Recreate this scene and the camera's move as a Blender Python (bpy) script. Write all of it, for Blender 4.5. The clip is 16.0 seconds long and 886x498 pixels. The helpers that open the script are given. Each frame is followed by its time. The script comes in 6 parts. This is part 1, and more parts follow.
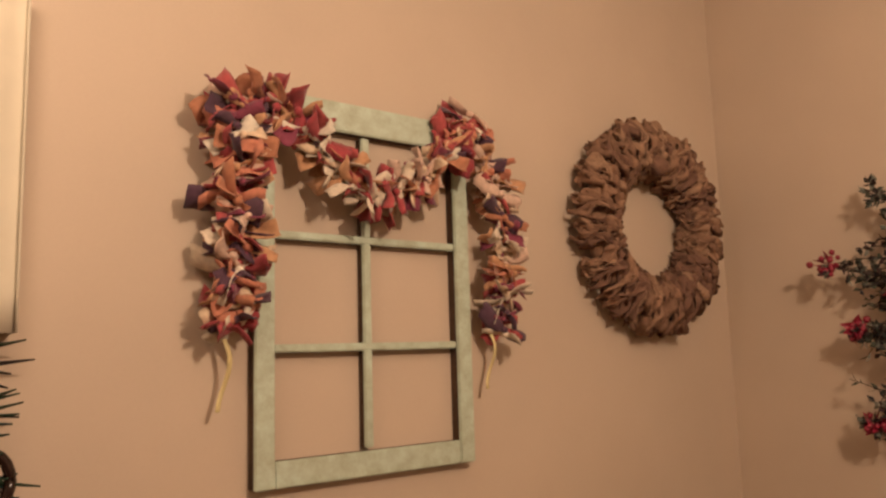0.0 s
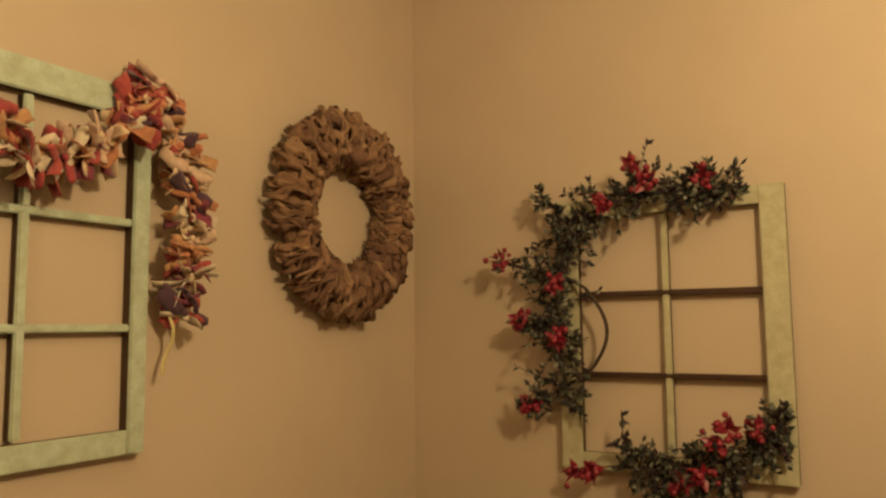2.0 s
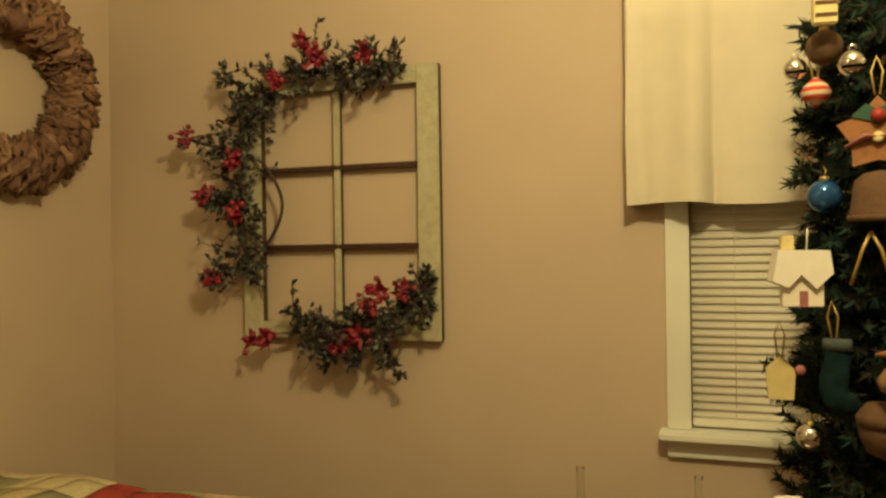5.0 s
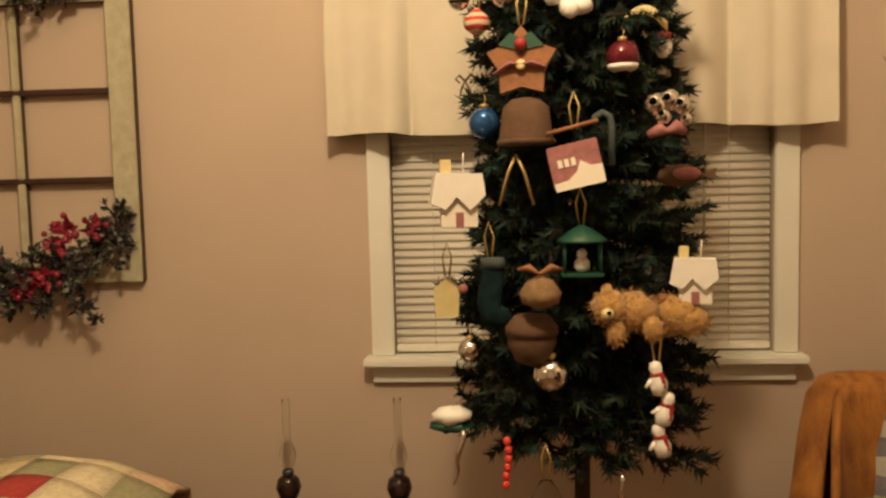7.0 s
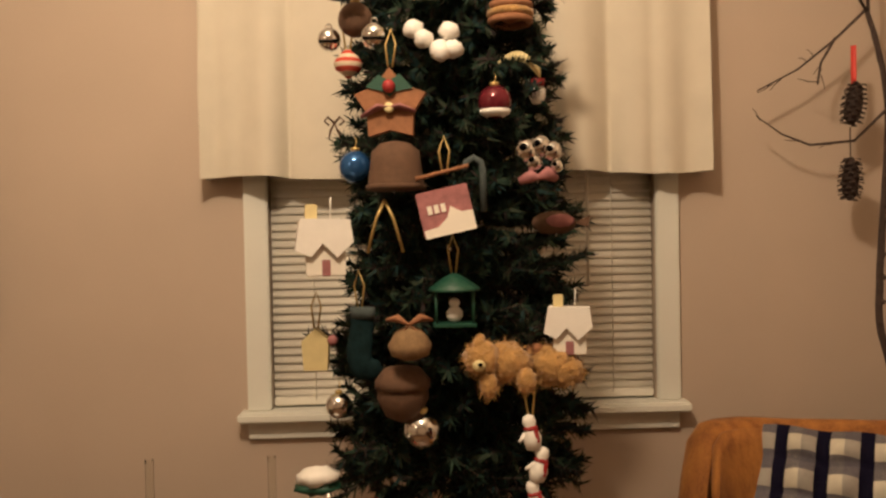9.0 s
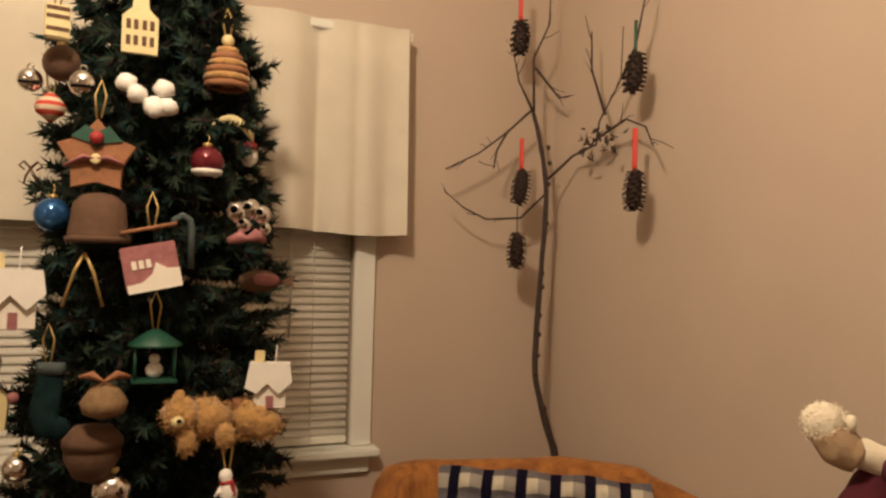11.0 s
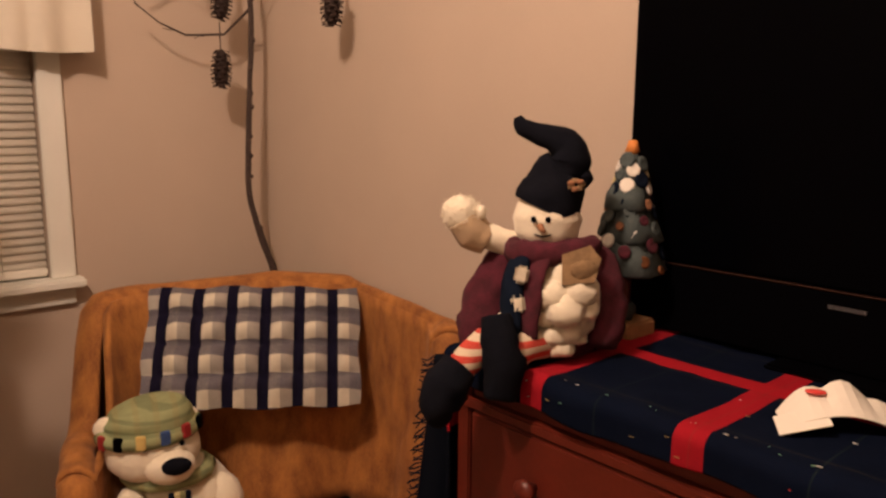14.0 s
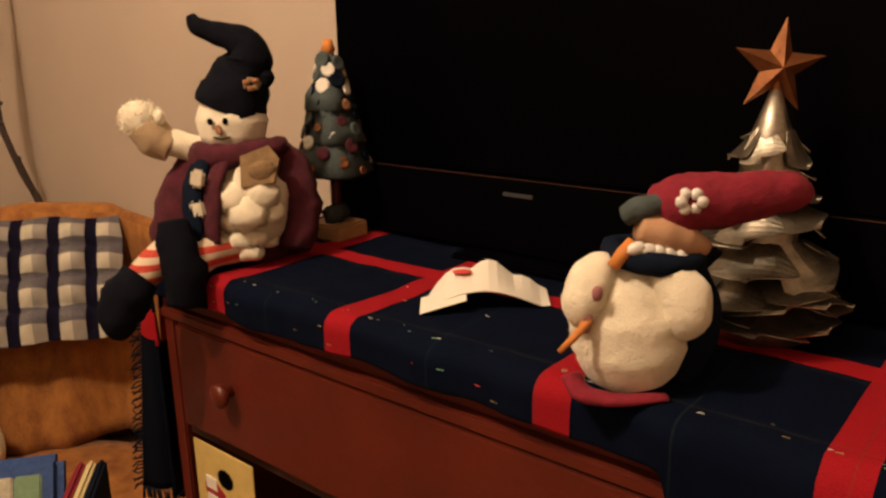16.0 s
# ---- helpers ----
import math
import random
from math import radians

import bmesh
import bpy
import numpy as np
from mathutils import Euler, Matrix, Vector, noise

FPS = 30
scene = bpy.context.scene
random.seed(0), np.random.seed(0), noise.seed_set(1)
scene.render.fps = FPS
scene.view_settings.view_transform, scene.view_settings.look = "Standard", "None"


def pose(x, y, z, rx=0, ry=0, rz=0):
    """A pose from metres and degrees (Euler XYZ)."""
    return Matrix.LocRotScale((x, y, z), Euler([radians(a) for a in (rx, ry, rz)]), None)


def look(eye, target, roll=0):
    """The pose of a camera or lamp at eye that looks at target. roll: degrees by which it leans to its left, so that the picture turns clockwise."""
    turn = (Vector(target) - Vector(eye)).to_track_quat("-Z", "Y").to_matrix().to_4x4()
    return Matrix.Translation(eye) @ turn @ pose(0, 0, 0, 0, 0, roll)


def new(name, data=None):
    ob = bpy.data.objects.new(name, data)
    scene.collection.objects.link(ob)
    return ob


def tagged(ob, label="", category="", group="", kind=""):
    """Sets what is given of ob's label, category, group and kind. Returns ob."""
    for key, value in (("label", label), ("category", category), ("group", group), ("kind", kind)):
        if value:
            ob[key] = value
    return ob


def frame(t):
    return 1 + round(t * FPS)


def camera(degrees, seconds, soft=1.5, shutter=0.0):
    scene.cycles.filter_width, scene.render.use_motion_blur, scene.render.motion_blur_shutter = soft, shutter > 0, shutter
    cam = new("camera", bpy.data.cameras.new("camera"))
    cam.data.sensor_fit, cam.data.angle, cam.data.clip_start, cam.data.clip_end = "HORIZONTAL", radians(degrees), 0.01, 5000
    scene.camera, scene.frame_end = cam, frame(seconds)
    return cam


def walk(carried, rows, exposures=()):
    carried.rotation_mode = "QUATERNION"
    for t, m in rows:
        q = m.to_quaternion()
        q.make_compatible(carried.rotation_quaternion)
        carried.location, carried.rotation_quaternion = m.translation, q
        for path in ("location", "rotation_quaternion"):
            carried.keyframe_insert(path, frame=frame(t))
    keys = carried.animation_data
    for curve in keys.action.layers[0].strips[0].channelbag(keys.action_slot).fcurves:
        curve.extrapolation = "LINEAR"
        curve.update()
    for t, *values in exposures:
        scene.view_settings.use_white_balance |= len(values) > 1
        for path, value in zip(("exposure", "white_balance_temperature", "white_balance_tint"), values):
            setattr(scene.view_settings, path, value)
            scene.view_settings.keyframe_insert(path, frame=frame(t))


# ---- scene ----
cam = camera(59.3, 16.0, soft=2.5)
PATH = [
    (0, (0.737, 0.025, 1.444), (-0.823, 1.247, 1.709), -1.7),
    (0.5, (0.733, 0.024, 1.435), (-0.679, 1.415, 1.702), -1.8),
    (1, (0.754, 0.032, 1.46), (-0.543, 1.537, 1.689), -1.4),
    (1.5, (0.769, 0.05, 1.451), (-0.383, 1.668, 1.684), -0.9),
    (2, (0.769, 0.071, 1.458), (-0.251, 1.779, 1.658), -0.6),
    (2.5, (0.794, 0.074, 1.442), (-0.122, 1.851, 1.503), -0.4),
    (3, (0.792, 0.073, 1.412), (-0.011, 1.905, 1.401), -0.6),
    (3.2, (0.827, 0.082, 1.39), (0.044, 1.923, 1.394), -0.5),
    (5.3, (1.362, 0.271, 1.272), (0.751, 2.175, 1.26), -1.1),
    (5.5, (1.398, 0.293, 1.261), (0.879, 2.224, 1.226), -0.8),
    (6, (1.462, 0.298, 1.268), (1.112, 2.266, 1.201), -1.8),
    (6.5, (1.503, 0.3, 1.269), (1.295, 2.289, 1.226), -2.1),
    (7, (1.529, 0.302, 1.24), (1.382, 2.291, 1.094), -1.4),
    (7.5, (1.556, 0.306, 1.231), (1.452, 2.296, 1.059), -1.1),
    (8, (1.583, 0.315, 1.231), (1.503, 2.305, 1.043), -1.4),
    (8.5, (1.604, 0.364, 1.229), (1.565, 2.361, 1.121), -0.7),
    (9, (1.619, 0.374, 1.243), (1.691, 2.372, 1.205), -1.1),
    (9.5, (1.569, 0.291, 1.251), (1.884, 2.266, 1.266), -1.3),
    (10, (1.57, 0.275, 1.258), (2.105, 2.203, 1.242), -0.5),
    (10.2, (1.573, 0.274, 1.258), (2.185, 2.178, 1.28), 0.1),
    (12.3, (1.607, 0.271, 1.337), (2.604, 2.004, 1.368), -0.4),
    (12.5, (1.608, 0.262, 1.324), (2.648, 1.97, 1.279), -0.4),
    (13, (1.618, 0.23, 1.29), (2.757, 1.86, 1.082), 0.3),
    (13.5, (1.641, 0.195, 1.258), (2.898, 1.717, 0.932), 0.7),
    (14, (1.695, 0.151, 1.253), (2.995, 1.63, 0.9), 0.4),
    (14.5, (1.764, 0.081, 1.233), (3.102, 1.513, 0.833), -0.1),
    (15, (1.817, 0.013, 1.218), (3.207, 1.374, 0.755), -1.2),
    (15.5, (1.86, -0.033, 1.208), (3.302, 1.263, 0.714), -1.4),
    (16, (1.9, -0.066, 1.2), (3.389, 1.163, 0.679), -1.0),
]
walk(cam, [(t, look(eye, target, roll)) for t, eye, target, roll in PATH], [(0, 0.34, 6000, 20), (1.5, 0.18, 7100, 2), (3, 0.22, 7500, -12), (5.5, 0.20, 7000, -18), (7.0, 0.30, 6300, 6), (8.5, 0.22, 5900, 13), (10, 0.15, 5700, 10), (12.5, 0.25, 5500, 17), (13.5, 0.34, 5700, 26), (14.5, 0.42, 5900, 28), (16, 0.48, 6000, 16)])

# ---- light: a warm ceiling lamp in the middle of the room, and a weaker unseen fill added behind ----
world = bpy.data.worlds.new("world")
world.use_nodes = True
scene.world = world
world.node_tree.nodes["Background"].inputs[0].default_value = (0.02, 0.02, 0.03, 1)
world.node_tree.nodes["Background"].inputs[1].default_value = 0.3
# The 9 W point stands for no known lamp; it is added to lift the west wall.
for where, watts, size in (((1.40, 0.86, 2.50), 88, 0.08), ((-0.2, 0.0, 2.2), 9, 0.15)):
    lamp = bpy.data.lights.new("bulb_and_fill", "POINT")
    lamp.energy, lamp.color, lamp.shadow_soft_size = watts, (1.0, 0.71, 0.43), size
    new("bulb_and_fill", lamp).location = where


# ---- materials ----
def material(name, color, rough=0.7, metal=0.0, var=0.12, scale=30.0, bump=0.15, fine=220.0, second=None, spread=0.35, sheen=0.0, stretch=1.0, gloss=0.5, depth=0.004):
    """A two-scale procedural surface: stains at `scale`, grain at `fine`."""
    m = bpy.data.materials.new(name)
    m.use_nodes = True
    n, l = m.node_tree.nodes, m.node_tree.links
    p = n["Principled BSDF"]
    p.inputs["Roughness"].default_value, p.inputs["Metallic"].default_value = rough, metal
    if sheen:
        p.inputs["Sheen Weight"].default_value = sheen
    p.inputs["Specular IOR Level"].default_value = gloss
    tc, place = n.new("ShaderNodeTexCoord"), n.new("ShaderNodeMapping")
    place.inputs["Scale"].default_value = (1, 1, stretch)
    l.new(tc.outputs["Object"], place.inputs["Vector"])
    big, small = n.new("ShaderNodeTexNoise"), n.new("ShaderNodeTexNoise")
    big.inputs["Scale"].default_value, small.inputs["Scale"].default_value = scale, fine
    big.inputs["Detail"].default_value, small.inputs["Detail"].default_value = 4, 2
    l.new(place.outputs["Vector"], big.inputs["Vector"])
    l.new(place.outputs["Vector"], small.inputs["Vector"])
    ramp = n.new("ShaderNodeValToRGB")
    a, b = ramp.color_ramp.elements
    a.position, b.position = 0.5 - spread, 0.5 + spread
    dark = second or tuple(c * (1 - 2 * var) for c in color)
    a.color, b.color = (*dark, 1), (*color, 1)
    mixf = n.new("ShaderNodeMath")
    mixf.operation = "MULTIPLY_ADD"
    mixf.inputs[1].default_value, mixf.inputs[2].default_value = 0.35, -0.17
    add = n.new("ShaderNodeMath")
    l.new(small.outputs["Fac"], mixf.inputs[0])
    l.new(big.outputs["Fac"], add.inputs[0])
    l.new(mixf.outputs[0], add.inputs[1])
    l.new(add.outputs[0], ramp.inputs["Fac"])
    l.new(ramp.outputs["Color"], p.inputs["Base Color"])
    if bump:
        bp = n.new("ShaderNodeBump")
        bp.inputs["Strength"].default_value, bp.inputs["Distance"].default_value = bump, depth
        l.new(add.outputs[0], bp.inputs["Height"])
        l.new(bp.outputs["Normal"], p.inputs["Normal"])
    return m


def varied(name, colors, rough=0.85, island=False, sheen=0.0, bump=0.2, gloss=0.4):
    """A surface whose colour changes from piece to piece."""
    m = bpy.data.materials.new(name)
    m.use_nodes = True
    n, l = m.node_tree.nodes, m.node_tree.links
    p = n["Principled BSDF"]
    p.inputs["Roughness"].default_value, p.inputs["Specular IOR Level"].default_value = rough, gloss
    if sheen:
        p.inputs["Sheen Weight"].default_value = sheen
    info = n.new("ShaderNodeNewGeometry" if island else "ShaderNodeObjectInfo")
    ramp = n.new("ShaderNodeValToRGB")
    ramp.color_ramp.interpolation = "CONSTANT"
    while len(ramp.color_ramp.elements) < len(colors):
        ramp.color_ramp.elements.new(0.5)
    for k, (e, c) in enumerate(zip(ramp.color_ramp.elements, colors)):
        e.position, e.color = k / len(colors), (*c, 1)
    l.new(info.outputs["Random Per Island" if island else "Random"], ramp.inputs["Fac"])
    tc, no, mx = n.new("ShaderNodeTexCoord"), n.new("ShaderNodeTexNoise"), n.new("ShaderNodeMix")
    no.inputs["Scale"].default_value = 90
    l.new(tc.outputs["Object"], no.inputs["Vector"])
    mx.data_type, mx.blend_type = "RGBA", "MULTIPLY"
    mx.inputs["Factor"].default_value = 0.5
    l.new(ramp.outputs["Color"], mx.inputs["A"])
    l.new(no.outputs["Fac"], mx.inputs["B"])
    l.new(mx.outputs["Result"], p.inputs["Base Color"])
    bp = n.new("ShaderNodeBump")
    bp.inputs["Strength"].default_value, bp.inputs["Distance"].default_value = bump, 0.003
    l.new(no.outputs["Fac"], bp.inputs["Height"])
    l.new(bp.outputs["Normal"], p.inputs["Normal"])
    return m


def woven(name, ground, bands, lines=(), rough=0.9, thread=700.0):
    """Cloth with dyed stripes: each band is (axis, start, width, period, colour, strength); a period of 0 is a single stripe."""
    m = bpy.data.materials.new(name)
    m.use_nodes = True
    n, l = m.node_tree.nodes, m.node_tree.links
    p = n["Principled BSDF"]
    p.inputs["Roughness"].default_value, p.inputs["Specular IOR Level"].default_value = rough, 0.05
    tc, sep = n.new("ShaderNodeTexCoord"), n.new("ShaderNodeSeparateXYZ")
    l.new(tc.outputs["Object"], sep.inputs[0])
    grain = n.new("ShaderNodeTexNoise")
    grain.inputs["Scale"].default_value = thread
    l.new(tc.outputs["Object"], grain.inputs["Vector"])
    no = n.new("ShaderNodeTexNoise")
    no.inputs["Scale"].default_value = 25
    l.new(tc.outputs["Object"], no.inputs["Vector"])

    def math_(op, a, b):
        k = n.new("ShaderNodeMath")
        k.operation = op
        for s_, v in zip(k.inputs, (a, b)):
            if isinstance(v, (int, float)):
                s_.default_value = v
            else:
                l.new(v, s_)
        return k.outputs[0]

    base = n.new("ShaderNodeMix")
    base.data_type, base.blend_type = "RGBA", "MIX"
    base.inputs["A"].default_value = (*[c * 0.6 for c in ground], 1)
    base.inputs["B"].default_value = (*ground, 1)
    l.new(no.outputs["Fac"], base.inputs["Factor"])
    color = base.outputs["Result"]
    for axis, start, width, period, tint, strength in (*bands, *lines):
        v = math_("SUBTRACT", sep.outputs["XYZ".index(axis)], start)
        if period:
            v = math_("FLOORED_MODULO", v, period)
        inside = math_("MULTIPLY", math_("GREATER_THAN", v, 0.0), math_("LESS_THAN", v, width))
        mx = n.new("ShaderNodeMix")
        mx.data_type = "RGBA"
        l.new(math_("MULTIPLY", inside, math_("MULTIPLY", math_("ADD", math_("MULTIPLY", grain.outputs["Fac"], 0.9), 0.52), strength)), mx.inputs["Factor"])
        l.new(color, mx.inputs["A"])
        mx.inputs["B"].default_value = (*tint, 1)
        color = mx.outputs["Result"]
    l.new(color, p.inputs["Base Color"])
    bp = n.new("ShaderNodeBump")
    bp.inputs["Strength"].default_value, bp.inputs["Distance"].default_value = 0.3, 0.002
    l.new(grain.outputs["Fac"], bp.inputs["Height"])
    l.new(bp.outputs["Normal"], p.inputs["Normal"])
    return m


def glass(name, color, rough=0.03):
    m = bpy.data.materials.new(name)
    m.use_nodes = True
    p = m.node_tree.nodes["Principled BSDF"]
    p.inputs["Base Color"].default_value = (*color, 1)
    p.inputs["Roughness"].default_value, p.inputs["Transmission Weight"].default_value = rough, 1.0
    p.inputs["IOR"].default_value = 1.08
    return m


M_WALL = material("wall_paint", (0.56, 0.46, 0.36), 0.75, var=0.05, scale=3.5, bump=0.12, fine=160)
M_CEIL = material("ceiling_paint", (0.72, 0.68, 0.60), 0.9, var=0.04, scale=5, bump=0.3, fine=90)
M_FLOOR = material("floor_board", (0.20, 0.11, 0.055), 0.4, var=0.2, scale=9, bump=0.1)
M_TRIM = material("trim_paint", (0.80, 0.81, 0.73), 0.45, var=0.04, scale=9, bump=0.08)
M_SASH = material("sash_paint", (0.50, 0.61, 0.51), 0.6, var=0.3, scale=26, bump=0.35, fine=130, second=(0.38, 0.42, 0.32), spread=0.22)
M_SASH_TAN = material("sash_paint_faded", (0.50, 0.50, 0.36), 0.6, var=0.3, scale=26, bump=0.35, fine=130, second=(0.40, 0.36, 0.24), spread=0.22)
M_SLAT = material("blind_slat", (0.84, 0.82, 0.72), 0.5, var=0.05, scale=12, bump=0.05)
M_CURTAIN = material("curtain_cloth", (0.68, 0.63, 0.51), 0.9, var=0.05, scale=14, bump=0.25, fine=420)
M_NEEDLE = varied("pine_needle", [(0.018, 0.038, 0.025), (0.030, 0.058, 0.036), (0.016, 0.042, 0.042), (0.040, 0.055, 0.034), (0.034, 0.026, 0.024)], 0.75, island=True, gloss=0.12)
M_BARK = material("bark", (0.055, 0.036, 0.026), 0.9, var=0.3, scale=60, bump=0.6)
M_RAG = varied("rag_cloth", [(0.82, 0.70, 0.55), (0.48, 0.09, 0.09), (0.66, 0.26, 0.16), (0.88, 0.80, 0.66), (0.26, 0.05, 0.09), (0.62, 0.34, 0.18), (0.10, 0.045, 0.075), (0.78, 0.56, 0.44), (0.52, 0.22, 0.12), (0.40, 0.06, 0.07), (0.86, 0.66, 0.46)], 0.9, sheen=0.2)
M_BURLAP = varied("burlap", [(0.37, 0.215, 0.135), (0.29, 0.165, 0.105), (0.42, 0.26, 0.165), (0.23, 0.125, 0.085)], 0.95, bump=0.6)
M_LEAF = varied("artificial_leaf", [(0.075, 0.085, 0.065), (0.05, 0.055, 0.05), (0.17, 0.18, 0.15), (0.08, 0.045, 0.05), (0.045, 0.04, 0.045), (0.26, 0.26, 0.22)], 0.8, island=True, gloss=0.2)
M_BERRY = material("red_berry", (0.30, 0.018, 0.045), 0.4, var=0.25, scale=50)
M_TWIG = material("twig", (0.075, 0.05, 0.04), 0.85, var=0.3, scale=70, bump=0.5)
M_CONE = material("pine_cone", (0.05, 0.028, 0.02), 0.8, var=0.3, scale=80, bump=0.4)
M_REDRIB = material("red_ribbon", (0.75, 0.06, 0.04), 0.5, var=0.1, scale=40)
M_GREENRIB = material("green_ribbon", (0.012, 0.075, 0.045), 0.5, var=0.1, scale=40)
M_VELVET = material("gold_velvet", (0.45, 0.185, 0.032), 0.85, var=0.3, scale=26, bump=0.9, fine=240, second=(0.20, 0.070, 0.012), spread=0.22, sheen=0.06, stretch=0.35, depth=0.006)
M_MAHOGANY = material("mahogany", (0.145, 0.020, 0.008), 0.4, var=0.25, scale=8, bump=0.06, fine=120)
M_DARKWOOD = material("dark_wood", (0.06, 0.025, 0.015), 0.45, var=0.25, scale=10)
M_BLACK = material("black_plastic", (0.0012, 0.0012, 0.0018), 0.45, var=0.1, bump=0.02, gloss=0.025)
M_SCREEN = material("tv_screen", (0.0006, 0.0006, 0.0012), 0.3, var=0.05, bump=0.0, gloss=0.04)
M_GREY = material("grey_mark", (0.055, 0.055, 0.06), 0.4, var=0.05, bump=0.0)
M_PLAID = woven("tartan_throw", (0.003, 0.006, 0.018),
    [("X", 2.735, 0.040, 0.30, (0.36, 0.012, 0.015), 0.88), ("Y", 0.886, 0.042, 0, (0.32, 0.011, 0.015), 0.92), ("Y", 0.617, 0.042, 0, (0.32, 0.011, 0.015), 0.92), ("Y", 0.296, 0.042, 0, (0.32, 0.011, 0.015), 0.92), ("Y", 0.02, 0.042, 0, (0.32, 0.011, 0.015), 0.92), ("Y", -0.28, 0.042, 0, (0.32, 0.011, 0.015), 0.92)],
    [("X", 2.575, 0.002, 0.15, (0.10, 0.09, 0.04), 0.16), ("Y", 0.785, 0.002, 0.15, (0.04, 0.07, 0.04), 0.16)])
M_CHECK = woven("checked_cotton", (0.74, 0.69, 0.55), [("Z", 0.038, 0.050, 0.0915, (0.075, 0.07, 0.10), 0.86), ("X", 0.079, 0.031, 0.0902, (0.10, 0.095, 0.125), 0.50), ("X", 0.020, 0.029, 0.0902, (0.008, 0.007, 0.020), 1.2)], thread=500)
M_FLEECE = material("white_fleece", (0.86, 0.79, 0.61), 0.95, var=0.07, scale=45, bump=0.8, fine=420, sheen=0.35, depth=0.004)
M_TANFLEECE = material("tan_fleece", (0.50, 0.36, 0.21), 0.95, var=0.1, scale=50, bump=0.6, fine=400, sheen=0.2)
M_BLACKKNIT = material("black_felt", (0.006, 0.007, 0.012), 0.95, var=0.2, scale=60, bump=0.5, gloss=0.1)
M_PLUM = material("plum_felt", (0.105, 0.010, 0.024), 0.95, var=0.38, scale=50, bump=0.5, fine=300)
M_CRIMSON = material("crimson_knit", (0.26, 0.012, 0.03), 0.95, var=0.2, scale=60, bump=0.6, fine=300)
M_NAVY = material("navy_felt", (0.006, 0.011, 0.025), 0.95, var=0.2, scale=60, bump=0.4, gloss=0.1)
M_STRIPE = woven("candy_stripe", (0.75, 0.62, 0.45), [("Z", 0.0, 0.009, 0.018, (0.50, 0.05, 0.03), 1.0)])
M_CARROT = material("carrot_orange", (0.70, 0.25, 0.04), 0.7, var=0.15, scale=50)
M_TANCLOTH = material("tan_cloth", (0.30, 0.19, 0.09), 0.95, var=0.25, scale=60, bump=0.5)
M_PINEFLESH = material("skin_tone_felt", (0.55, 0.32, 0.18), 0.9, var=0.1, scale=60)
M_TEAL = material("grey_green_felt", (0.075, 0.10, 0.10), 0.9, var=0.25, scale=50, bump=0.4)
M_TIN = material("galvanised_tin", (0.66, 0.61, 0.50), 0.40, 1.0, var=0.4, scale=30, bump=0.1)
M_RUST = material("rusty_copper", (0.36, 0.14, 0.05), 0.5, 0.7, var=0.3, scale=45, bump=0.25)
M_GREENGLINT = material("green_glint", (0.25, 0.55, 0.35), 0.3, var=0.1, bump=0.0)
M_PAPER = material("white_paper", (0.80, 0.76, 0.66), 0.8, var=0.03, scale=20, bump=0.05)
M_YELLOWCARD = material("yellow_card", (0.70, 0.52, 0.16), 0.7, var=0.1, scale=40)
M_REDPAINT = material("red_paint", (0.38, 0.025, 0.025), 0.6, var=0.2, scale=40)
M_GREENKNIT = woven("striped_knit", (0.36, 0.40, 0.20), [("Z", 0.002, 0.008, 0.026, (0.16, 0.19, 0.10), 0.7), ("X", 0.0, 0.014, 0.045, (0.30, 0.20, 0.06), 0.20)])
M_TANWOOD = material("tan_wood", (0.52, 0.30, 0.13), 0.6, var=0.2, scale=40)
M_TEALFELT = material("teal_felt", (0.012, 0.030, 0.034), 0.95, var=0.3, scale=50, bump=0.5, gloss=0.08)
M_SILVER = material("silver_glass", (0.80, 0.80, 0.78), 0.08, 1.0, var=0.05, bump=0.0)
M_BLUEGLASS = material("blue_glass", (0.05, 0.16, 0.42), 0.08, 0.6, var=0.2, scale=20, bump=0.0)
M_REDGLASS = material("red_glass", (0.17, 0.02, 0.03), 0.15, 0.3, var=0.2, scale=30, bump=0.0)
M_WHITE = material("white_ceramic", (0.82, 0.80, 0.74), 0.5, var=0.05, scale=30, bump=0.1)
M_CREAM = material("cream_wood", (0.70, 0.60, 0.30), 0.6, var=0.1, scale=40)
M_ORANGE = material("ginger_cloth", (0.34, 0.155, 0.07), 0.9, var=0.2, scale=60, bump=0.5)
M_FUR = material("golden_fur", (0.58, 0.33, 0.10), 0.95, var=0.25, scale=70, bump=1.0, fine=300, sheen=0.3, depth=0.007)
M_BROWN = material("brown_felt", (0.13, 0.07, 0.038), 0.9, var=0.2, scale=60, bump=0.4)
M_MAUVE = material("mauve_paint", (0.42, 0.17, 0.17), 0.7, var=0.25, scale=60)
M_GOLD = material("gold_cord", (0.55, 0.40, 0.14), 0.4, 0.5, var=0.2, scale=60)
M_LAMPGLASS = glass("clear_glass", (0.95, 0.95, 0.93))
M_FONT = material("dark_glass", (0.03, 0.015, 0.012), 0.1, var=0.2, bump=0.0)
M_QUILT = varied("quilt_patch", [(0.66, 0.58, 0.36), (0.40, 0.05, 0.045), (0.62, 0.52, 0.30), (0.34, 0.33, 0.20), (0.60, 0.44, 0.30), (0.70, 0.62, 0.42)], 0.9)
M_SOFA = material("sofa_cloth", (0.30, 0.20, 0.12), 0.9, var=0.2, scale=40, bump=0.4)
M_BLUEBORDER = material("blue_quilting", (0.05, 0.11, 0.32), 0.9, var=0.25, scale=80, bump=0.5)
